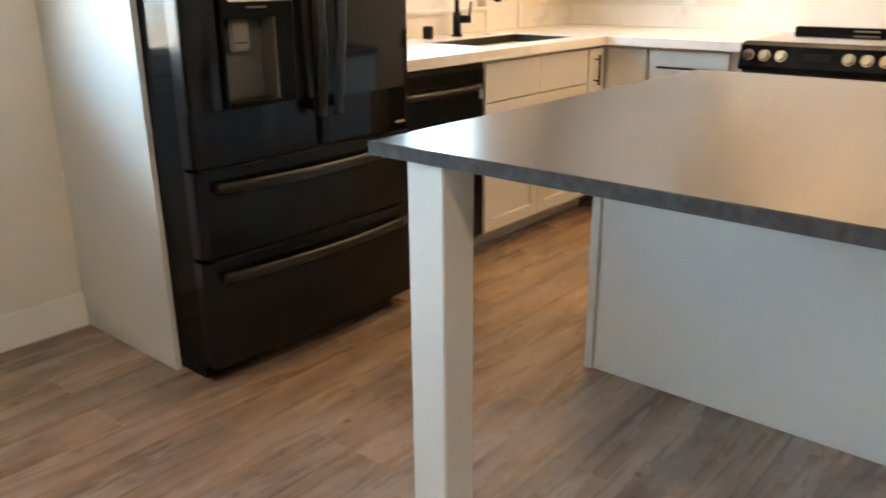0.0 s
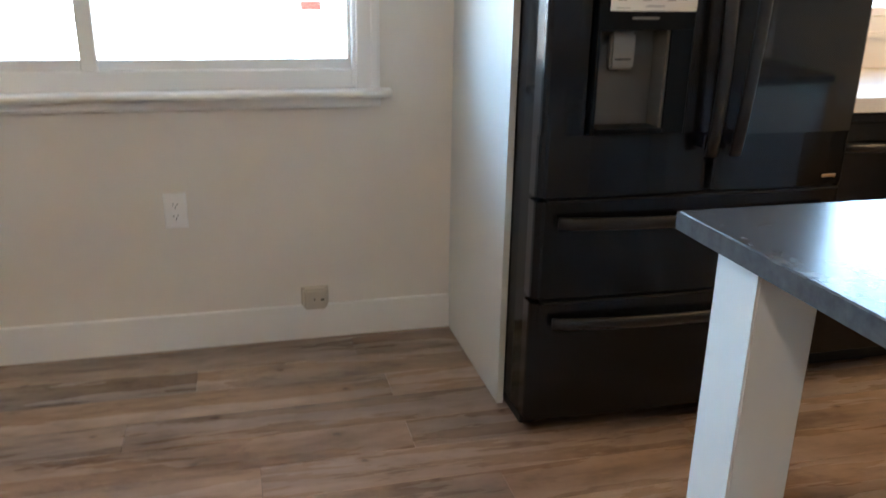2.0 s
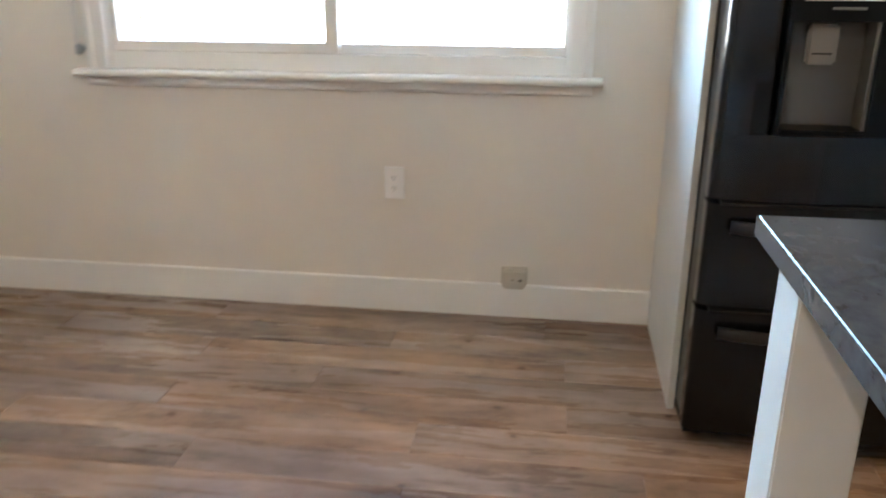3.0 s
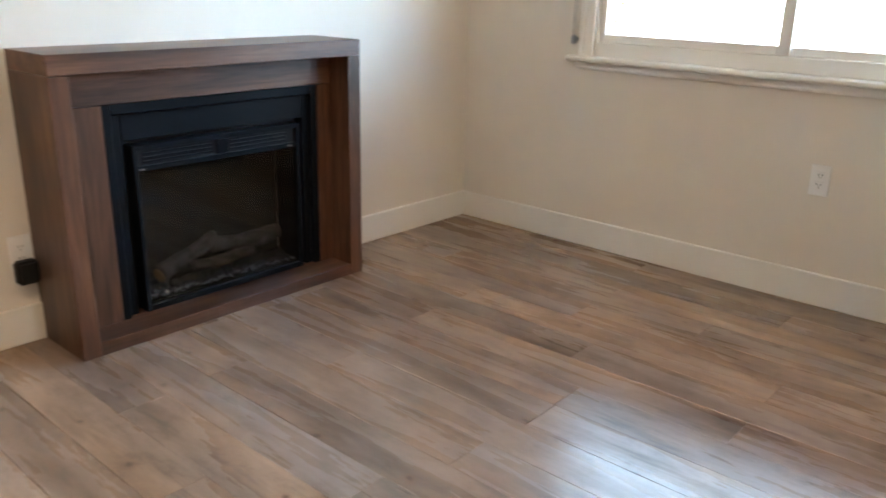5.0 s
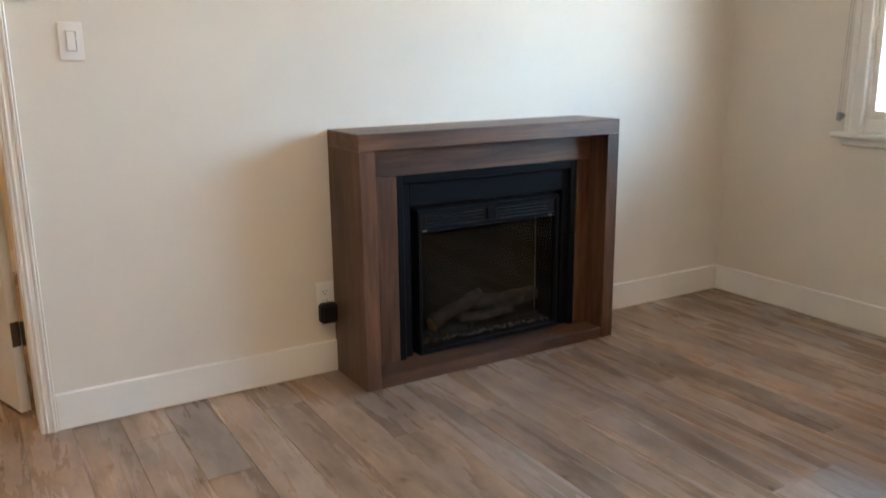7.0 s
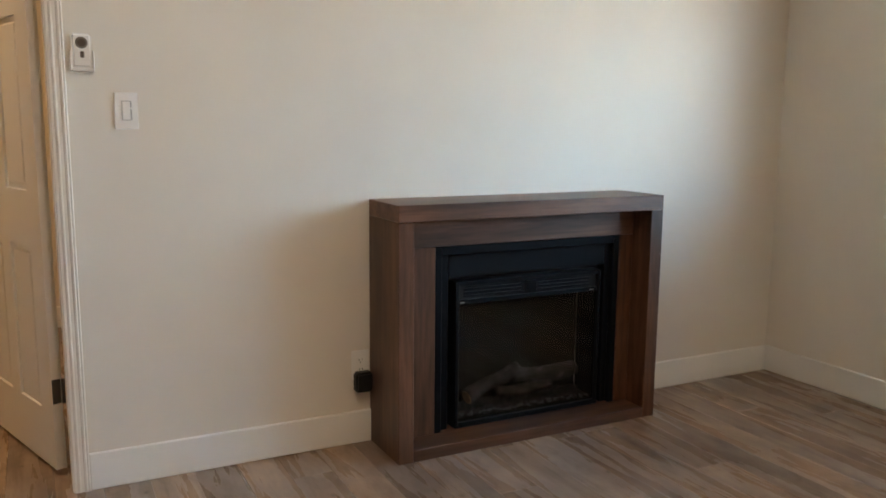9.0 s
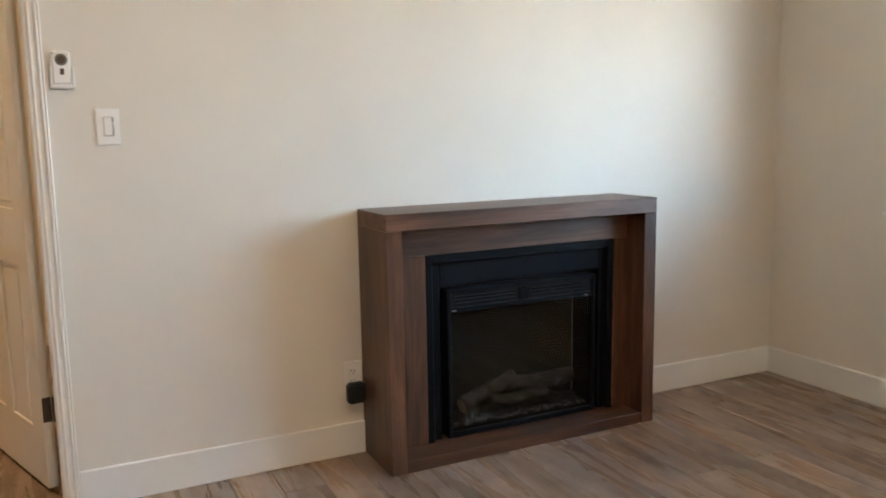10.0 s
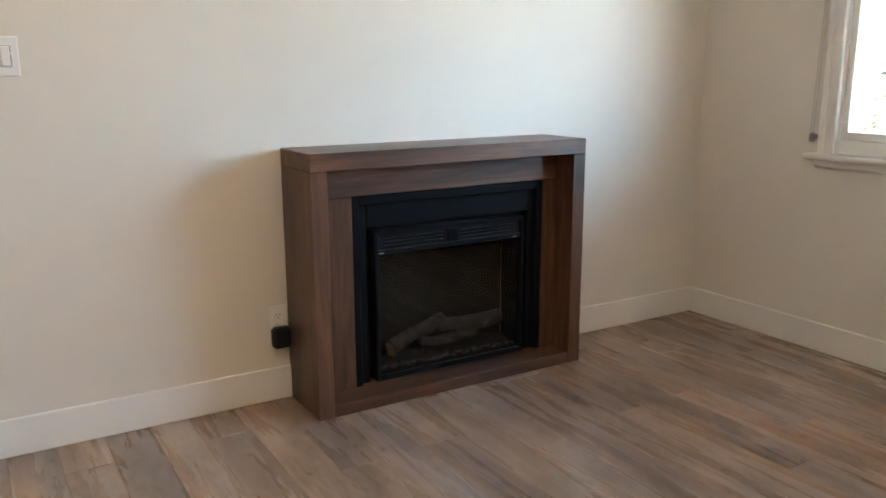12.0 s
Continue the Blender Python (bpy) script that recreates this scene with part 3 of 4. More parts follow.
ins = part("insert_frame", boxes([(NX0, NX0 + 0.016, 0.02, 0.165, NZ0, NZ1), (NX1 - 0.016, NX1, 0.02, 0.165, NZ0, NZ1), (NX0 + 0.016, NX1 - 0.016, 0.02, 0.165, NZ0, NZ0 + 0.022),
                                  (NX0 + 0.016, NX1 - 0.016, 0.02, 0.165, NZ1 - 0.018, NZ1), (NX0 + 0.016, NX1 - 0.016, 0.02, 0.160, NZ1 - 0.092, NZ1 - 0.074)], 0.002), BLACKMETAL, fire)
part("louver_panel", box(NX0 + 0.016, NX1 - 0.016, 0.03, 0.150, NZ1 - 0.074, NZ1 - 0.018), BLACK, ins)
part("control_block", box(1.553, 1.600, 0.150, 0.164, NZ1 - 0.072, NZ1 - 0.020, 0.002), BLACKMETAL, ins)
for x0, x1 in ((1.285, 1.540), (1.620, 1.890)):
    for z in (NZ1 - 0.060, NZ1 - 0.046, NZ1 - 0.032):
        part("louver", box(x0, x1, 0.150, 0.160, z - 0.003, z + 0.003, 0.001), BLACKMETAL, ins)
for x in (1.262, 1.888):
    part("label_mark", box(x, x + 0.02, 0.1602, 0.1606, NZ1 - 0.087, NZ1 - 0.082), GREYINK, ins)
part("firebox", boxes([(NX0 + 0.016, NX1 - 0.016, 0.006, 0.016, NZ0, NZ1 - 0.09), (NX0 + 0.0165, NX1 - 0.0165, 0.016, 0.14, NZ0 + 0.022, NZ0 + 0.026)]), FIREBOX, ins)
part("glass_front", box(NX0 + 0.016, NX1 - 0.016, 0.150, 0.153, NZ0 + 0.022, NZ1 - 0.092), FIREGLASS, ins, "smoked glass front").visible_shadow = False
rng = random.Random(4)
bed = bmesh.new()
bmesh.ops.create_grid(bed, x_segments=46, y_segments=8, size=0.5, matrix=Matrix.Translation((1.5775, 0.080, NZ0 + 0.028)) @ Matrix.Diagonal((0.665, 0.125, 1, 1)))
for v in bed.verts:
    v.co.z += rng.uniform(0, 0.012) + (0.02 if v.co.y < 0.06 else 0)
part("ember_bed", bed, EMBER, ins, "dark ember bed")


def log(a, b, r0, r1, seed):
    """A gnarled log from a to b, with a sawn end."""
    r = random.Random(seed)
    a, b = Vector(a), Vector(b)
    d = (b - a).normalized()
    side = d.cross(Vector((0, 0, 1))).normalized()
    up = side.cross(d)
    bm, rings = bmesh.new(), []
    for i in range(25):
        f = i / 24
        c = a.lerp(b, f) + up * (0.006 * math.sin(f * 5 + seed)) + side * 0.004 * math.sin(f * 7 + seed * 2)
        rad = (r0 + (r1 - r0) * f) * (1 + 0.08 * math.sin(f * 9 + seed))
        rings.append([bm.verts.new(c + rad * (1 + r.uniform(-0.12, 0.10)) * (math.cos(2 * math.pi * k / 20) * side + math.sin(2 * math.pi * k / 20) * up)) for k in range(20)])
    for p, q in zip(rings, rings[1:]):
        for k in range(20):
            bm.faces.new((p[k], p[(k + 1) % 20], q[(k + 1) % 20], q[k]))
    bm.faces.new(rings[0]), bm.faces.new(rings[-1])
    return bm


l1 = part("log", log((1.842, 0.105, 0.150), (1.575, 0.055, 0.235), 0.030, 0.026, 1), BARK, ins, "grey-brown artificial log", True)
part("log_end", rod((1.8455, 0.1055, 0.149), (1.842, 0.105, 0.150), 0.027, 0.029, 18), LOGEND, l1, "pale sawn log end")
part("log", log((1.600, 0.060, 0.195), (1.290, 0.085, 0.195), 0.030, 0.034, 2), BARK, ins, "grey-brown artificial log", True)
part("log", log((1.690, 0.085, 0.150), (1.440, 0.115, 0.150), 0.021, 0.022, 3), BARK, ins, "grey-brown artificial log", True)
for k in range(60):
    x, y, s = 1.258 + 0.64 * (k + rng.uniform(0, 1)) / 60, rng.uniform(0.112, 0.142), rng.uniform(0.0035, 0.0065)
    bm = bmesh.new()
    bmesh.ops.create_icosphere(bm, subdivisions=1, radius=s, matrix=pose(x, y, NZ0 + 0.034 + s * 0.6, rng.uniform(0, 90), rng.uniform(0, 90), 0) @ Matrix.Diagonal((1, 0.7, rng.uniform(1.3, 2.6), 1)))
    part("crystal", bm, CRYSTAL, ins)

# ---- tall panel and refrigerator ----
pan = thing("refrigerator_side_panel", 0.30, 2.732, 0, "tall pale grey painted side panel beside the refrigerator", "cabinet panel")
part("panel", box(0.0, 0.601, 2.722, 2.741, 0, 2.16, 0.0005), CAB, pan)
part("front_edge_band", box(0.6012, 0.604, 2.7215, 2.7415, 0, 2.16, 0.0008), CAB, pan)

FY0, FY1, FYM, FXD, FXF = 2.728, 3.642, 3.213, 0.772, 0.845
fridge = thing("refrigerator", 0.42, 3.19, 0, "black stainless french-door refrigerator with two bottom drawers", "refrigerator")
part("cabinet_body", box(0.05, 0.764, FY0 + 0.016, FY1 - 0.006, 0.035, 1.735, 0.006, 2), GLOSSBLACK, fridge, "glossy black cabinet sides")
part("foot_grille", box(0.10, 0.735, FY0 + 0.02, FY1 - 0.02, 0.006, 0.034), BLACK, fridge)
for y in (FY0 + 0.06, FY1 - 0.06):
    part("foot", rod((0.715, y, 0.0), (0.715, y, 0.03), 0.017, seg=14), BLACK, fridge)
    part("hinge_cover", box(0.62, 0.80, y - 0.035, y + 0.035, 1.735, 1.765, 0.006, 2), BLACK, fridge)


def front_profile(y0, y1, xb=FXD, xf=FXF, bow=0.012, r=0.024):
    """The plan of a door: flat back, softly bowed front, round corners."""
    pts = [(xb, y0), (xb, y1)]
    for k in range(5):
        a = math.pi / 2 * k / 4
        pts.append((xf - bow - r + r * math.sin(a), y1 - r + r * math.cos(a)))
    for k in range(1, 8):
        f = k / 8
        pts.append((xf - bow + bow * math.sin(math.pi * f), y1 - r - (y1 - y0 - 2 * r) * f))
    for k in range(5):
        a = math.pi / 2 * k / 4
        pts.append((xf - bow - r + r * math.cos(a), y0 + r - r * math.sin(a)))
    return pts


def front(y0, y1, z0, z1, **kw):
    return extrude_z(front_profile(y0, y1, **kw), z0, z1)


DZ0, DZ1 = 0.712, 1.742
# left door: built round the dispenser opening
OY0, OY1, OZ0, OZ1 = 2.852, 3.112, 0.872, 1.252
ld = part("left_door", front(FY0, FYM - 0.002, DZ0, OZ0), STEEL, fridge, "", False)
part("door_upper", front(FY0, FYM - 0.002, OZ1, DZ1), STEEL, ld)
part("door_side", front(FY0, OY0, OZ0, OZ1, bow=0.004, r=0.022), STEEL, ld)
part("door_side", front(OY1, FYM - 0.002, OZ0, OZ1, bow=0.003, r=0.006), STEEL, ld)
disp = part("dispenser_frame", boxes([(0.775, 0.846, OY0, OY0 + 0.012, OZ0, OZ1), (0.775, 0.846, OY1 - 0.062, OY1, OZ0, OZ1), (0.775, 0.848, OY0, OY1, OZ1 - 0.125, OZ1), (0.775, 0.850, OY0 + 0.012, OY1 - 0.062, OZ0, OZ0 + 0.010)], 0.002), BLACKMETAL, ld, "black dispenser frame")
part("dispenser_niche", boxes([(0.772, 0.778, OY0 + 0.012, OY1 - 0.062, OZ0 + 0.01, OZ1 - 0.125)]), NICHE, disp, "grey dispenser niche")
part("niche_side", boxes([(0.778, 0.842, OY1 - 0.072, OY1 - 0.0621, OZ0 + 0.01, OZ1 - 0.125)], 0.002), NICHE, disp)
part("paddle", boxes([(0.79, 0.812, 2.908, 2.975, 1.030, 1.120)], 0.006, 2), PADDLE, disp)
part("paddle_slot", box(0.812, 0.8126, 2.920, 2.963, 1.053, 1.057), BLACK, disp)
part("spout", boxes([(0.82, 0.856, 2.930, 3.018, 1.143, 1.168)], 0.01, 2), PADDLE, disp)
part("drip_tray", box(0.778, 0.855, OY0 + 0.014, OY1 - 0.064, OZ0 + 0.010, OZ0 + 0.016, 0.002), BLACKMETAL, disp)
lab = part("paper_label", box(0.850, 0.8525, 2.880, 3.108, 1.172, 1.270), PAPER, disp, "white paper label with teal print")
part("label_logo", box(0.8527, 0.8530, 2.890, 2.916, 1.250, 1.263), TEAL, lab)
for y0, y1, z0, z1 in [(2.968, 3.022, 1.247, 1.252), (2.976, 2.995, 1.254, 1.262), (3.076, 3.090, 1.251, 1.260), (2.893, 2.93, 1.178, 1.180), (2.97, 3.02, 1.182, 1.185)] + [
        (2.898 + k * 0.032, 2.920 + k * 0.032, 1.196 + 0.003 * (k % 2), 1.203 + 0.003 * (k % 2)) for k in range(6)]:
    part("print_bar", box(0.8527, 0.8530, y0, y1, z0, z1), GREYINK, lab)
# right door with a dark glass panel
rd = part("right_door", front(FYM + 0.004, FY1, DZ0, DZ1), STEEL, fridge)
gp = front_profile(3.297, FY1 - 0.018, xb=0.830, xf=0.8485, bow=0.0035, r=0.004)
part("glass_panel", extrude_z(gp, 0.864, 1.70), BLACKGLASS, rd, "glossy black glass door panel")
part("nameplate", box(0.842, 0.8445, 3.555, 3.600, 0.735, 0.744, 0.001), CHROME, rd)


def door_handle(y, lean):
    """A tall flat bar that bows away from the door and curves in at its foot."""
    pts = []
    for k in range(21):
        f = k / 20
        z = 0.815 + 0.80 * f
        out = 0.858 + 0.050 * math.sin(math.pi * min(1, max(0, 0.06 + 0.88 * f))) ** 0.55
        pts.append((out, y + lean * (0.012 * math.cos(math.pi * f)), z))
    return tube(pts, 0.010, 14, None, 1.75)


for door_ob, y, lean in ((ld, 3.168, 1), (rd, 3.262, -1)):
    hd = part("handle", door_handle(y, lean), STEEL_H, door_ob, "brushed dark steel handle", True)
    for z in (0.835, 1.56):
        part("mount", box(0.835, 0.875, y - 0.010, y + 0.010, z, z + 0.035, 0.003), STEEL, hd)
part("door_button", box(0.845, 0.868, 3.268, 3.276, 1.305, 1.325, 0.003), BLACK, rd)
for z0, z1 in ((0.434, 0.700), (0.072, 0.420)):
    dr = part("drawer", front(FY0, FY1, z0, z1), STEEL, fridge)
    zz = z1 - 0.052
    pts = [(0.850 + 0.026 * math.sin(math.pi * k / 24) ** 0.5, FY0 + 0.055 + (FY1 - FY0 - 0.11) * k / 24, zz - 0.006 * math.sin(math.pi * k / 24)) for k in range(25)]
    hd = part("handle", tube(pts, 0.008, 14, None, 2.1), STEEL_H, dr, "brushed dark steel bar handle", True)
    # solid black bar stands in for the dark of the gap above the drawer
    part("gap_shade", box(0.80, 0.8452, FY0 + 0.03, FY1 - 0.03, z1 + 0.0008, z1 + 0.006), BLACK, dr)

# ---- island ----
SX0, SX1, SY0, SY1, SZ0, SZ1 = 1.638, 3.06, 2.640, 4.285, 0.884, 0.913
isl = thing("kitchen_island", 2.3, 3.95, 0, "pale grey painted island base with a framed back panel", "kitchen island")
part("carcass", box(1.648, 2.98, 3.622, 4.24, 0, SZ0 - 0.001, 0.001), CAB, isl)
part("back_panel", box(1.652, 2.976, 3.613, 3.622, 0.002, SZ0 - 0.002), CAB, isl)
part("corner_stile", box(1.630, 1.662, 3.604, 3.65, 0, SZ0 - 0.001, 0.003), CAB, isl)
part("corner_stile", box(2.966, 2.998, 3.604, 3.65, 0, SZ0 - 0.001, 0.003), CAB, isl)
top = thing("island_countertop", 2.35, 3.46, SZ0, "mottled grey stone-look island countertop with an overhang", "countertop")
part("slab", box(SX0 + 0.002, SX1 - 0.002, SY0 + 0.002, SY1 - 0.002, SZ0, SZ1, 0.0015), ISLANDTOP, top)
for e in ((SX0 + 0.0022, SX1 - 0.0022, SY0, SY0 + 0.0018, SZ0, SZ1 - 0.0015), (SX0 + 0.0022, SX1 - 0.0022, SY1 - 0.0018, SY1, SZ0, SZ1 - 0.0015),
          (SX0, SX0 + 0.0018, SY0, SY1, SZ0, SZ1 - 0.0015), (SX1 - 0.0018, SX1, SY0, SY1, SZ0, SZ1 - 0.0015)):
    part("edge_strip", box(*e), ISLANDTOP, top)
leg = thing("island_post", 1.80, 2.705, 0, "square white painted post holding the countertop", "table leg")
part("post", box(1.736, 1.835, 2.652, 2.752, 0, SZ0 - 0.0005, 0.003, 2), CAB, leg)

# ---- kitchen run ----
KX, KZ, CT = 0.700, 0.890, 0.934       # cabinet fronts, carcass top, counter top
NFY = 5.270                            # north run's fronts


def shaker(y0, y1, z0, z1, x, parent, name="door", slab=False):
    if slab:
        return part(name, box(x, x + 0.019, y0, y1, z0, z1, 0.0015), CAB, parent)
    f = 0.058
    return part(name, boxes([(x, x + 0.019, y0, y0 + f, z0, z1), (x, x + 0.019, y1 - f, y1, z0, z1), (x, x + 0.019, y0 + f, y1 - f, z0, z0 + f), (x, x + 0.019, y0 + f, y1 - f, z1 - f, z1),
                             (x, x + 0.009, y0 + f, y1 - f, z0 + f, z1 - f)], 0.001), CAB, parent)


def bar_pull(a, b, out, parent):
    """A square black bar pull on two posts."""
    a, b, out = Vector(a), Vector(b), Vector(out)
    bm = bmesh.new()
    lo = Vector([min(a[k], b[k]) - 0.005 for k in range(3)]) + out
    hi = Vector([max(a[k], b[k]) + 0.005 for k in range(3)]) + out
    box(lo.x, hi.x, lo.y, hi.y, lo.z, hi.z, 0.0015, bm=bm)
    for f in (0.12, 0.88):
        p = a.lerp(b, f)
        rod(p, p + out, 0.0045, seg=10, bm=bm)
    return part("pull", bm, BLACKMETAL, parent, "black bar pull")


dw = thing("dishwasher", 0.4, 3.95, 0, "black stainless dishwasher under the counter", "dishwasher")
part("tub", box(0.06, KX - 0.012, 3.664, 4.236, 0.10, 0.866), BLACK, dw)
dd = part("door", box(KX - 0.012, KX + 0.022, 3.666, 4.234, 0.118, 0.862, 0.006, 2), STEEL, dw)
part("control_strip", box(KX - 0.010, KX + 0.016, 3.668, 4.232, 0.8625, 0.884, 0.002), BLACK, dd)
part("handle", tube([(KX + 0.022 + 0.034 * math.sin(math.pi * k / 16) ** 0.4, 3.70 + 0.50 * k / 16, 0.790) for k in range(17)], 0.011, 10, None, 1.2), STEEL_H, dd, "brushed bar handle", True)
part("energy_tag", box(KX + 0.0222, KX + 0.0228, 4.198, 4.228, 0.735, 0.775), GREYPLASTIC, dd)
part("toe_plate", box(0.56, 0.585, 3.666, 4.234, 0.004, 0.10), BLACK, dw)

sc = thing("sink_cabinet", 0.35, 4.67, 0, "cream-grey painted sink base cabinet with two doors", "cabinet")
part("body", box(0.012, KX, 4.242, 5.10, 0.105, KZ), CAB, sc)
part("toe_kick", box(0.50, 0.582, 4.242, 5.10, 0.0, 0.104), CAB, sc)
for y0, y1 in ((4.250, 4.672), (4.676, 5.094)):
    shaker(y0, y1, 0.710, 0.876, KX, sc, "drawer_front", True)
    shaker(y0, y1, 0.118, 0.704, KX, sc)
nc = thing("narrow_cabinet", 0.35, 5.18, 0, "narrow cream-grey pull-out cabinet with a black pull", "cabinet")
part("body", box(0.012, KX, 5.104, 5.262, 0.105, KZ), CAB, nc)
part("toe_kick", box(0.50, 0.582, 5.104, 5.30, 0.0, 0.104), CAB, nc)
nd = shaker(5.110, 5.256, 0.118, 0.876, KX, nc, slab=True)
bar_pull((KX + 0.019, 5.160, 0.700), (KX + 0.019, 5.160, 0.840), (0.03, 0, 0), nd)
cc = thing("corner_cabinet", 0.36, 5.66, 0, "cream-grey painted corner cabinet", "cabinet")
part("body", box(0.012, 0.955, NFY + 0.02, NORTH - 0.012, 0.105, KZ), CAB, cc)
part("door", box(KX + 0.035, 0.952, NFY, NFY + 0.019, 0.118, 0.876, 0.0015), CAB, cc)
dc = thing("drawer_cabinet", 1.18, 5.66, 0, "cream-grey drawer cabinet beside the range", "cabinet")
part("body", box(0.959, 1.425, NFY + 0.02, NORTH - 0.012, 0.105, KZ), CAB, dc)
part("toe_kick", box(0.70, 1.425, NFY + 0.09, NFY + 0.12, 0.0, 0.104), CAB, dc)
for z0, z1 in ((0.690, 0.876), (0.410, 0.686), (0.118, 0.406)):
    d = part("drawer_front", box(0.966, 1.372, NFY, NFY + 0.019, z0, z1, 0.0015), CAB, dc)
    bar_pull((1.025, NFY, z1 - 0.080), (1.285, NFY, z1 - 0.080), (0, -0.03, 0), d)

ctop = thing("kitchen_countertop", 0.36, 4.8, KZ, "white quartz L-shaped kitchen countertop with a sink opening", "countertop")
SKY0, SKY1, SKX0, SKX1 = 4.395, 5.145, 0.225, 0.615
for e in ((0.002, KX + 0.032, 3.655, SKY0, KZ + 0.001, CT), (0.002, SKX0, SKY0, SKY1, KZ + 0.001, CT), (SKX1, KX + 0.032, SKY0, SKY1, KZ + 0.001, CT),
                    (0.002, KX + 0.032, SKY1, NFY - 0.03, KZ + 0.001, CT), (0.002, 1.428, NFY - 0.03, NORTH - 0.002, KZ + 0.001, CT)):
    part("slab_section", box(*e), QUARTZ, ctop)
part("front_edge", boxes([(KX + 0.0322, KX + 0.0352, 3.655, NFY - 0.033, KZ + 0.001, CT - 0.001), (KX + 0.0352, 1.428, NFY - 0.033, NFY - 0.0302, KZ + 0.001, CT - 0.001)], 0.001), QUARTZ, ctop)
bsp = thing("backsplash", 0.6, 6.04, CT, "low white marble-look backsplash strip along the wall", "backsplash")
part("strip", box(0.002, 0.018, 5.50, NORTH - 0.002, CT + 0.0005, 1.052, 0.001), QUARTZ, bsp)
part("strip", box(0.018, 1.10, NORTH - 0.018, NORTH - 0.002, CT + 0.0005, 1.052, 0.001), QUARTZ, bsp)
part("tall_panel", box(1.10, 2.32, NORTH - 0.016, NORTH - 0.002, CT + 0.0005, 1.75, 0.001), QUARTZ, bsp, "full-height panel behind the range")
kt = tagged(thing("trim_kitchen_window", 0.0, 5.3, 1.0), "white painted kitchen window casing", "window trim", "", "structure")
part("side_casing", box(0.002, 0.016, 5.167, 5.47, CT + 0.001, 2.2, 0.002), TRIM, kt)
part("side_edge", box(0.002, 0.026, 5.471, 5.492, CT + 0.001, 2.2, 0.002), TRIM, kt)
part("sill", box(-0.05, 0.030, 4.06, 5.166, 1.046, 1.066, 0.003), TRIM, kt)
part("splash_board", box(0.002, 0.012, 3.66, 5.166, CT + 0.001, 1.045, 0.001), TRIM, kt)

sink = thing("kitchen_sink", 0.42, 4.81, 0.70, "black composite undermount sink", "sink")
part("basin", boxes([(SKX0 - 0.012, SKX0 + 0.004, SKY0 - 0.01, SKY1 + 0.01, 0.70, KZ), (SKX1 - 0.004, SKX1 + 0.012, SKY0 - 0.01, SKY1 + 0.01, 0.70, KZ),
                     (SKX0 + 0.004, SKX1 - 0.004, SKY0 - 0.012, SKY0 + 0.004, 0.70, KZ), (SKX0 + 0.004, SKX1 - 0.004, SKY1 - 0.004, SKY1 + 0.012, 0.70, KZ),
                     (SKX0, SKX1, SKY0, SKY1, 0.688, 0.702)]), SINKBLACK, sink)
part("rim_lining", boxes([(SKX0, SKX0 + 0.003, SKY0, SKY1, KZ, CT - 0.006), (SKX1 - 0.003, SKX1, SKY0, SKY1, KZ, CT - 0.006), (SKX0, SKX1, SKY0, SKY0 + 0.003, KZ, CT - 0.006), (SKX0, SKX1, SKY1 - 0.003, SKY1, KZ, CT - 0.006)]), SINKBLACK, sink)
part("drain", rod((0.42, 4.81, 0.702), (0.42, 4.81, 0.706), 0.045, seg=24), DARKMETAL, sink)

fau = thing("faucet", 0.115, 4.790, CT, "matt black gooseneck pull-down faucet", "faucet")
body = rod((0.115, 4.790, CT), (0.115, 4.790, CT + 0.008), 0.030, seg=24)
rod((0.115, 4.790, CT + 0.008), (0.115, 4.790, CT + 0.12), 0.022, seg=24, bm=body)
part("body", body, BLACKMETAL, fau, "", True)
arc = [(0.115, 4.790, CT + 0.12), (0.115, 4.790, CT + 0.30)]
for k in range(1, 17):
    a = math.pi * k / 16
    arc.append((0.115 + 0.105 * (1 - math.cos(a)) * 0.75, 4.790 + 0.105 * (1 - math.cos(a)) * 0.65, CT + 0.30 + 0.105 * math.sin(a)))
arc.append((arc[-1][0], arc[-1][1], CT + 0.24))
part("neck", tube(arc, 0.0125, 14), BLACKMETAL, fau, "", True)
part("spray_head", rod((arc[-1][0], arc[-1][1], CT + 0.17), (arc[-1][0], arc[-1][1], CT + 0.25), 0.019, 0.016, 20), BLACKMETAL, fau, "", True)
hb = rod((0.125, 4.800, CT + 0.085), (0.160, 4.845, CT + 0.085), 0.020, seg=20)
part("handle_hub", hb, BLACKMETAL, fau, "", True)
part("lever", rod((0.155, 4.840, CT + 0.09), (0.160, 4.850, CT + 0.17), 0.006, 0.005, 12), BLACKMETAL, fau, "", True)
cap = thing("soap_dispenser", 0.115, 4.565, CT, "short black deck cap beside the faucet", "sink cap")
part("cap", box(0.094, 0.136, 4.544, 4.586, CT, CT + 0.062, 0.006, 3), BLACKMETAL, cap)
hole = thing("deck_hole_cover", 0.14, 5.02, CT, "small round metal deck hole cover", "hole cover")
part("disc", rod((0.14, 5.02, CT), (0.14, 5.02, CT + 0.005), 0.021, 0.018, 20), CHROME, hole)

duplex_outlet("wall_outlet", "x", 5.755, 1.125, "white outlet plate above the kitchen backsplash")
ko = thing("wall_outlet", 0.80, NORTH, 1.07, "white duplex outlet above the kitchen backsplash", "outlet")
part("plate", box(0.763, 0.837, NORTH - 0.006, NORTH, 1.065, 1.185, 0.002), PLASTIC, ko)
for z in (1.1055, 1.1445):
    part("receptacle", box(0.7835, 0.8165, NORTH - 0.0085, NORTH - 0.006, z - 0.0145, z + 0.0145, 0.001), PLASTIC, ko)

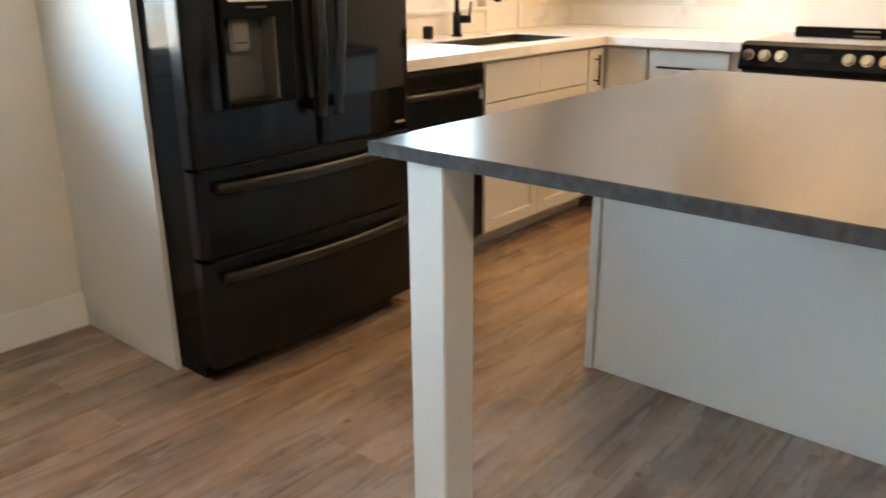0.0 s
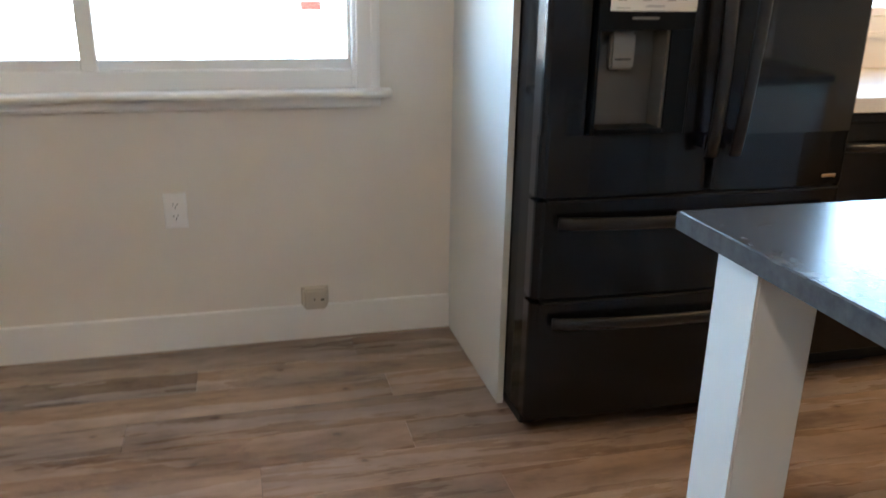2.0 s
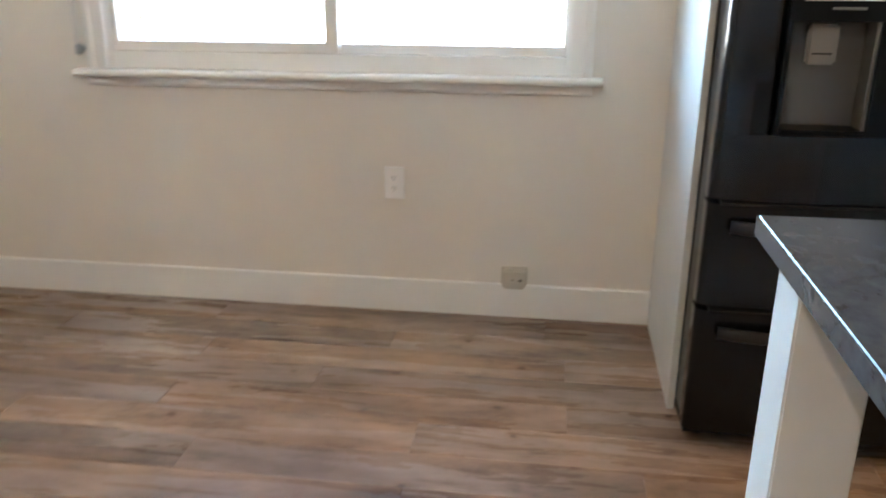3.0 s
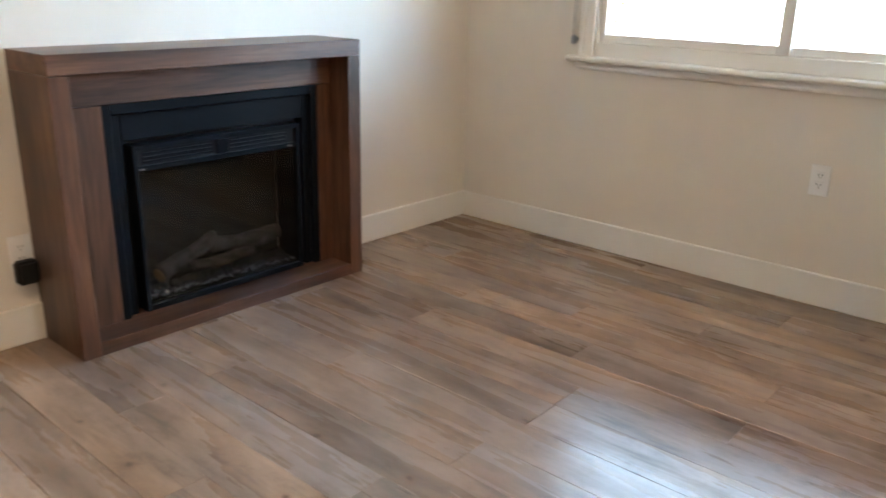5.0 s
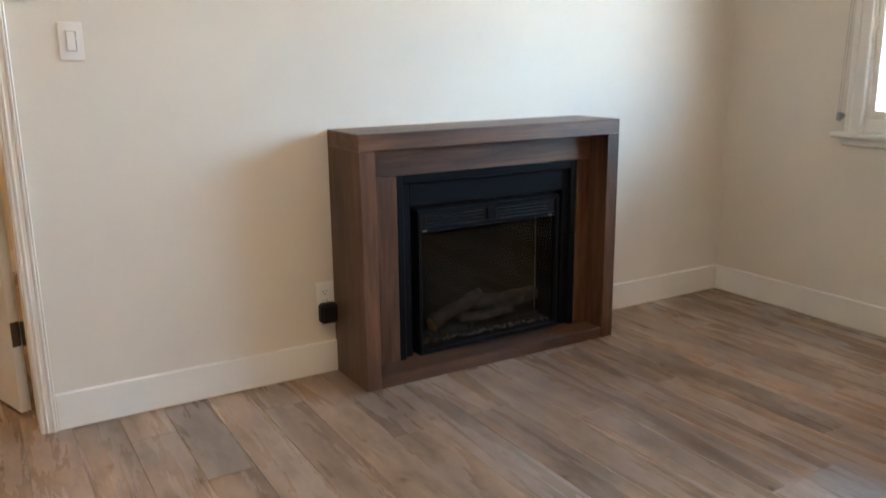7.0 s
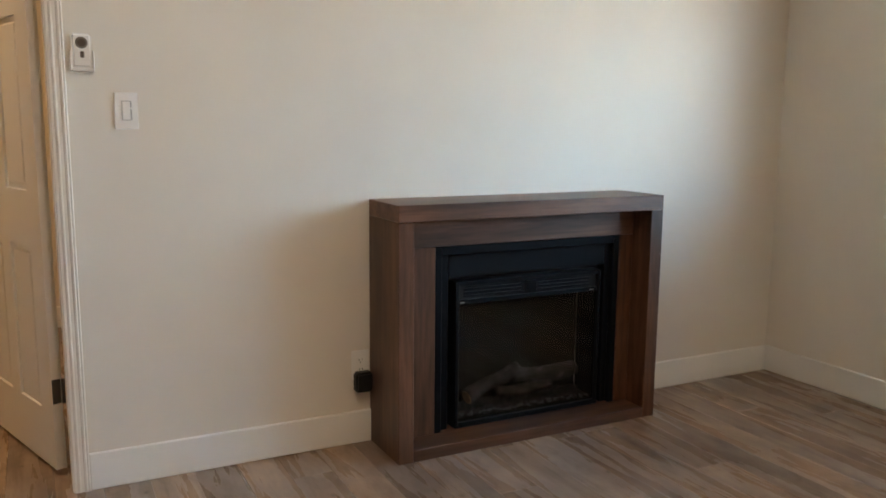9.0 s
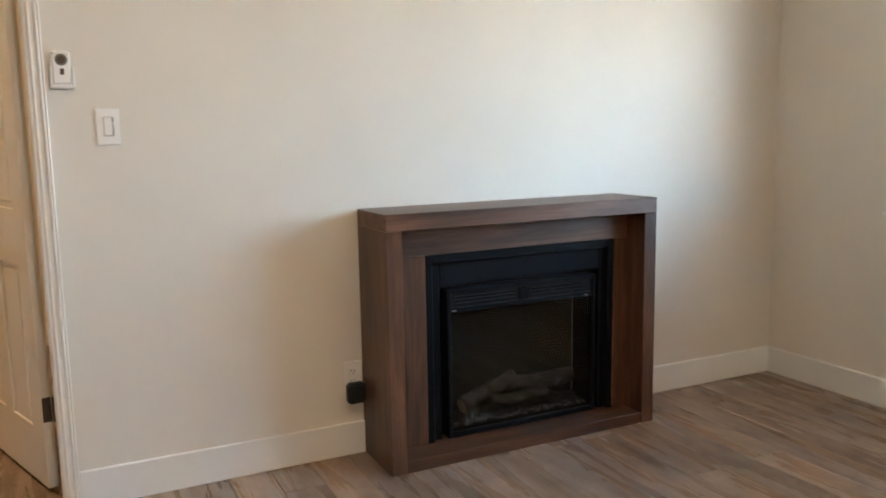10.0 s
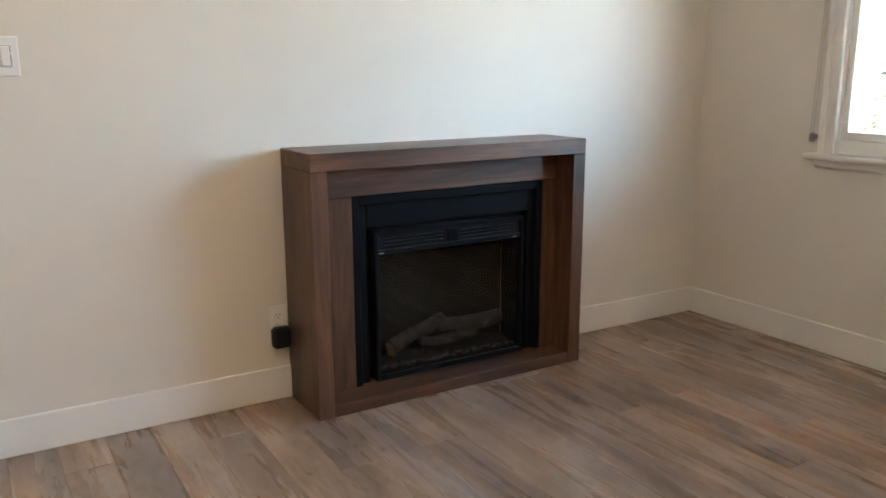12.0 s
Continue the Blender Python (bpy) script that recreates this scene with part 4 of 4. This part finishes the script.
up = thing("upper_cabinet", 0.5, 5.9, 1.42, "cream-grey painted wall cabinet above the counter", "cabinet")
part("body", box(0.002, 1.05, NORTH - 0.33, NORTH - 0.001, 1.42, 2.2, 0.001), CAB, up)
part("door", box(0.36, 0.70, NORTH - 0.35, NORTH - 0.331, 1.425, 2.195, 0.0015), CAB, up)
part("door", box(0.704, 1.046, NORTH - 0.35, NORTH - 0.331, 1.425, 2.195, 0.0015), CAB, up)

# ---- range ----
RX0, RX1, RY = 1.432, 2.192, 5.235
ran = thing("range", 1.81, 5.62, 0, "black slide-in electric range with polished front knobs", "range")
part("body", box(RX0 + 0.004, RX1 - 0.004, RY + 0.03, NORTH - 0.03, 0.03, 0.905), BLACK, ran)
part("oven_door", box(RX0 + 0.006, RX1 - 0.006, RY + 0.002, RY + 0.029, 0.26, 0.800, 0.004), STEEL, ran)
part("oven_window", box(RX0 + 0.12, RX1 - 0.12, RY - 0.0005, RY + 0.002, 0.36, 0.66), BLACKGLASS, ran)
part("drawer", box(RX0 + 0.006, RX1 - 0.006, RY + 0.003, RY + 0.029, 0.05, 0.250, 0.004), STEEL, ran)
part("oven_handle", tube([(RX0 + 0.07, RY, 0.755), (RX0 + 0.075, RY - 0.045, 0.755), (RX1 - 0.075, RY - 0.045, 0.755), (RX1 - 0.07, RY, 0.755)], 0.012, 12), STEEL_H, ran, "", True)
pan_prof = bmesh.new()
pa = [(RY - 0.012, 0.815), (RY - 0.020, 0.835), (RY + 0.006, 0.925), (RY + 0.05, 0.938), (RY + 0.06, 0.815)]
va = [pan_prof.verts.new((RX0, y, z)) for y, z in pa]
vb = [pan_prof.verts.new((RX1, y, z)) for y, z in pa]
for k in range(5):
    pan_prof.faces.new((va[k], va[(k + 1) % 5], vb[(k + 1) % 5], vb[k]))
pan_prof.faces.new(va), pan_prof.faces.new(vb)
cp = part("control_panel", pan_prof, GLOSSBLACK, ran, "glossy black control panel")
for k, x in enumerate((1.475, 1.548, 1.621, 1.90, 1.972, 2.044, 2.117)):
    c, n = Vector((x, RY - 0.008, 0.880)), Vector((0, -0.96, 0.28))
    bm = rod(c, c + n * 0.010, 0.027, 0.026, 24)
    rod(c + n * 0.010, c + n * 0.034, 0.021, 0.0195, 24, bm=bm)
    part("knob", bm, CHROME, cp, "polished metal knob")
part("display", box(1.70, 1.83, RY - 0.013, RY - 0.009, 0.865, 0.900, 0.001), BLACKGLASS, cp)
part("cooktop", box(RX0, RX1, RY + 0.05, NORTH - 0.10, 0.928, 0.940, 0.003), BLACKGLASS, ran, "black glass cooktop")
part("back_guard", boxes([(RX0, RX1, NORTH - 0.10, NORTH - 0.03, 0.90, 0.968)], 0.006, 2), GLOSSBLACK, ran)
part("vent_mark", box(1.72, 1.84, NORTH - 0.1012, NORTH - 0.1002, 0.948, 0.956), GREYPLASTIC, ran)

# ---- lamps in the ceilings, assumed and out of view ----
def downlight(x, y, watts, colour=WARM, size=0.12):
    d = thing("ceiling_downlight", x, y, HIGH - 0.02, "small round white recessed ceiling light, assumed and unseen", "ceiling light", "ceiling lights")
    ring = rod((x, y, HIGH - 0.010), (x, y, HIGH - 0.0005), size / 2 + 0.022, size / 2 + 0.026, 28)
    part("ring", ring, VINYL, d)
    part("diffuser", rod((x, y, HIGH - 0.012), (x, y, HIGH - 0.0105), size / 2, seg=28), LAMPGLOW, d)
    lamp("downlight_lamp", x, y, HIGH - 0.018, watts, size, colour)


for x, y in ((1.15, 4.75), (2.45, 5.05), (1.75, 5.55)):
    downlight(x, y, KITCHEN_W)
# made-up downlight, added as warm fill for the living area
downlight(3.1, 1.7, LIVING_FILL_W, SOFT)
downlight(3.95, -1.0, HALL_W)

# ---- outside ----
structure("ground", box(-60, -THICK - 0.001, -60, 60, -0.52, -0.42), CONCRETE, "pale concrete ground outside", "ground")
# self-lit sheet, added to send daylight in through the windows
structure("backdrop", box(-6.1, -6.0, -50.0, 55.0, -0.42, 6.0), DAY, "glowing backdrop that stands in for daylight outside the windows", "backdrop")
sh = thing("red_board", -4.5, 2.67, 0.9, "small red board on a post outside the window", "board")
part("post", box(-4.53, -4.50, 2.70, 2.73, -0.42, 1.62), VINYL, sh)
part("board", box(-4.50, -4.47, 2.575, 2.755, 0.955, 1.035, 0.006), REDP, sh)
part("board", box(-4.50, -4.47, 2.70, 2.765, 1.56, 1.68, 0.006), REDP, sh)
ta = thing("tan_board", -4.5, 9.83, 0.9, "small tan board on a post outside the kitchen window", "board")
part("post", box(-4.53, -4.50, 9.80, 9.84, -0.42, 1.5), VINYL, ta)
part("board", box(-4.50, -4.47, 9.75, 9.91, 1.49, 1.70, 0.006), TAN, ta)
bush = thing("shrub", -3.0, -0.86, -0.42, "small leafy green shrub outside the window", "shrub")
stems, leaves = bmesh.new(), bmesh.new()
rb = random.Random(8)
for k in range(14):
    tip = Vector((-3.0 + rb.uniform(-0.22, 0.22), -0.90 + rb.uniform(-0.25, 0.17), rb.uniform(0.85, 1.33)))
    rod((-3.0, -0.88, -0.42), tip, 0.008, 0.003, 6, bm=stems)
    for j in range(15):
        p = Vector((-3.0, -0.88, -0.42)).lerp(tip, rb.uniform(0.72, 1.03)) + Vector((rb.uniform(-0.07, 0.07), rb.uniform(-0.07, 0.07), rb.uniform(-0.05, 0.05)))
        m4 = pose(*p, rb.uniform(-60, 60), rb.uniform(-60, 60), rb.uniform(0, 360))
        q = [leaves.verts.new(m4 @ Vector(c)) for c in ((0, -0.03, 0), (0.013, -0.008, 0.004), (0.011, 0.015, 0.003), (0, 0.034, -0.004), (-0.011, 0.015, 0.003), (-0.013, -0.008, 0.004))]
        leaves.faces.new(q)
part("stems", stems, TWIG, bush)
part("leaves", leaves, LEAF, bush, "green leaves", False, "stuff")

# ---- floor, plank by plank ----
floor = structure("floor", boxes([(-0.0005, EAST, 0, NORTH, -0.05, -0.0062), (2.62, EAST, -2.5, 0, -0.05, -0.0062)]), JOINT, "grey-brown wood-look vinyl plank floor", "floor")
PW, PL = 0.152, 1.22
MESHES = {}


def plank_mesh(w, l):
    """A thin plank with chamfered upper edges, centred."""
    key = (round(w, 3), round(l, 3))
    if key not in MESHES:
        g, c = 0.0004, 0.0005
        X, Y = w / 2 - g, l / 2 - g
        v = []
        for x, y, z in ((X, Y, -0.006), (X, Y, -c), (X - c, Y - c, 0)):
            v += [(-x, -y, z), (x, -y, z), (x, y, z), (-x, y, z)]
        f = [(8, 9, 10, 11)]
        for r in (0, 4):
            f += [(r + k, r + (k + 1) % 4, r + 4 + (k + 1) % 4, r + 4 + k) for k in range(4)]
        me = bpy.data.meshes.new("plank")
        me.from_pydata(v, [], f)
        me.materials.append(PLANK)
        MESHES[key] = me
    return MESHES[key]


rp = random.Random(21)
x, last = 0.029 - PW, 0.0
while x < EAST:
    x0, x1 = max(x, 0.0), min(x + PW, EAST)
    start = -2.5 if x0 > 2.62 else 0.0
    shift = (last + rp.uniform(0.25, 0.75) * PL) % PL
    last = shift
    cuts = [start]
    y = start + (shift if shift > 0.15 else shift + 0.3)
    while y < NORTH - 0.12:
        cuts.append(y)
        y += PL
    cuts.append(NORTH)
    if x1 - x0 > 0.02:
        for a, b in zip(cuts, cuts[1:]):
            p = new("plank", plank_mesh(x1 - x0, b - a))
            p.location = ((x0 + x1) / 2, (a + b) / 2, 0)
            p.parent = floor
    x += PW
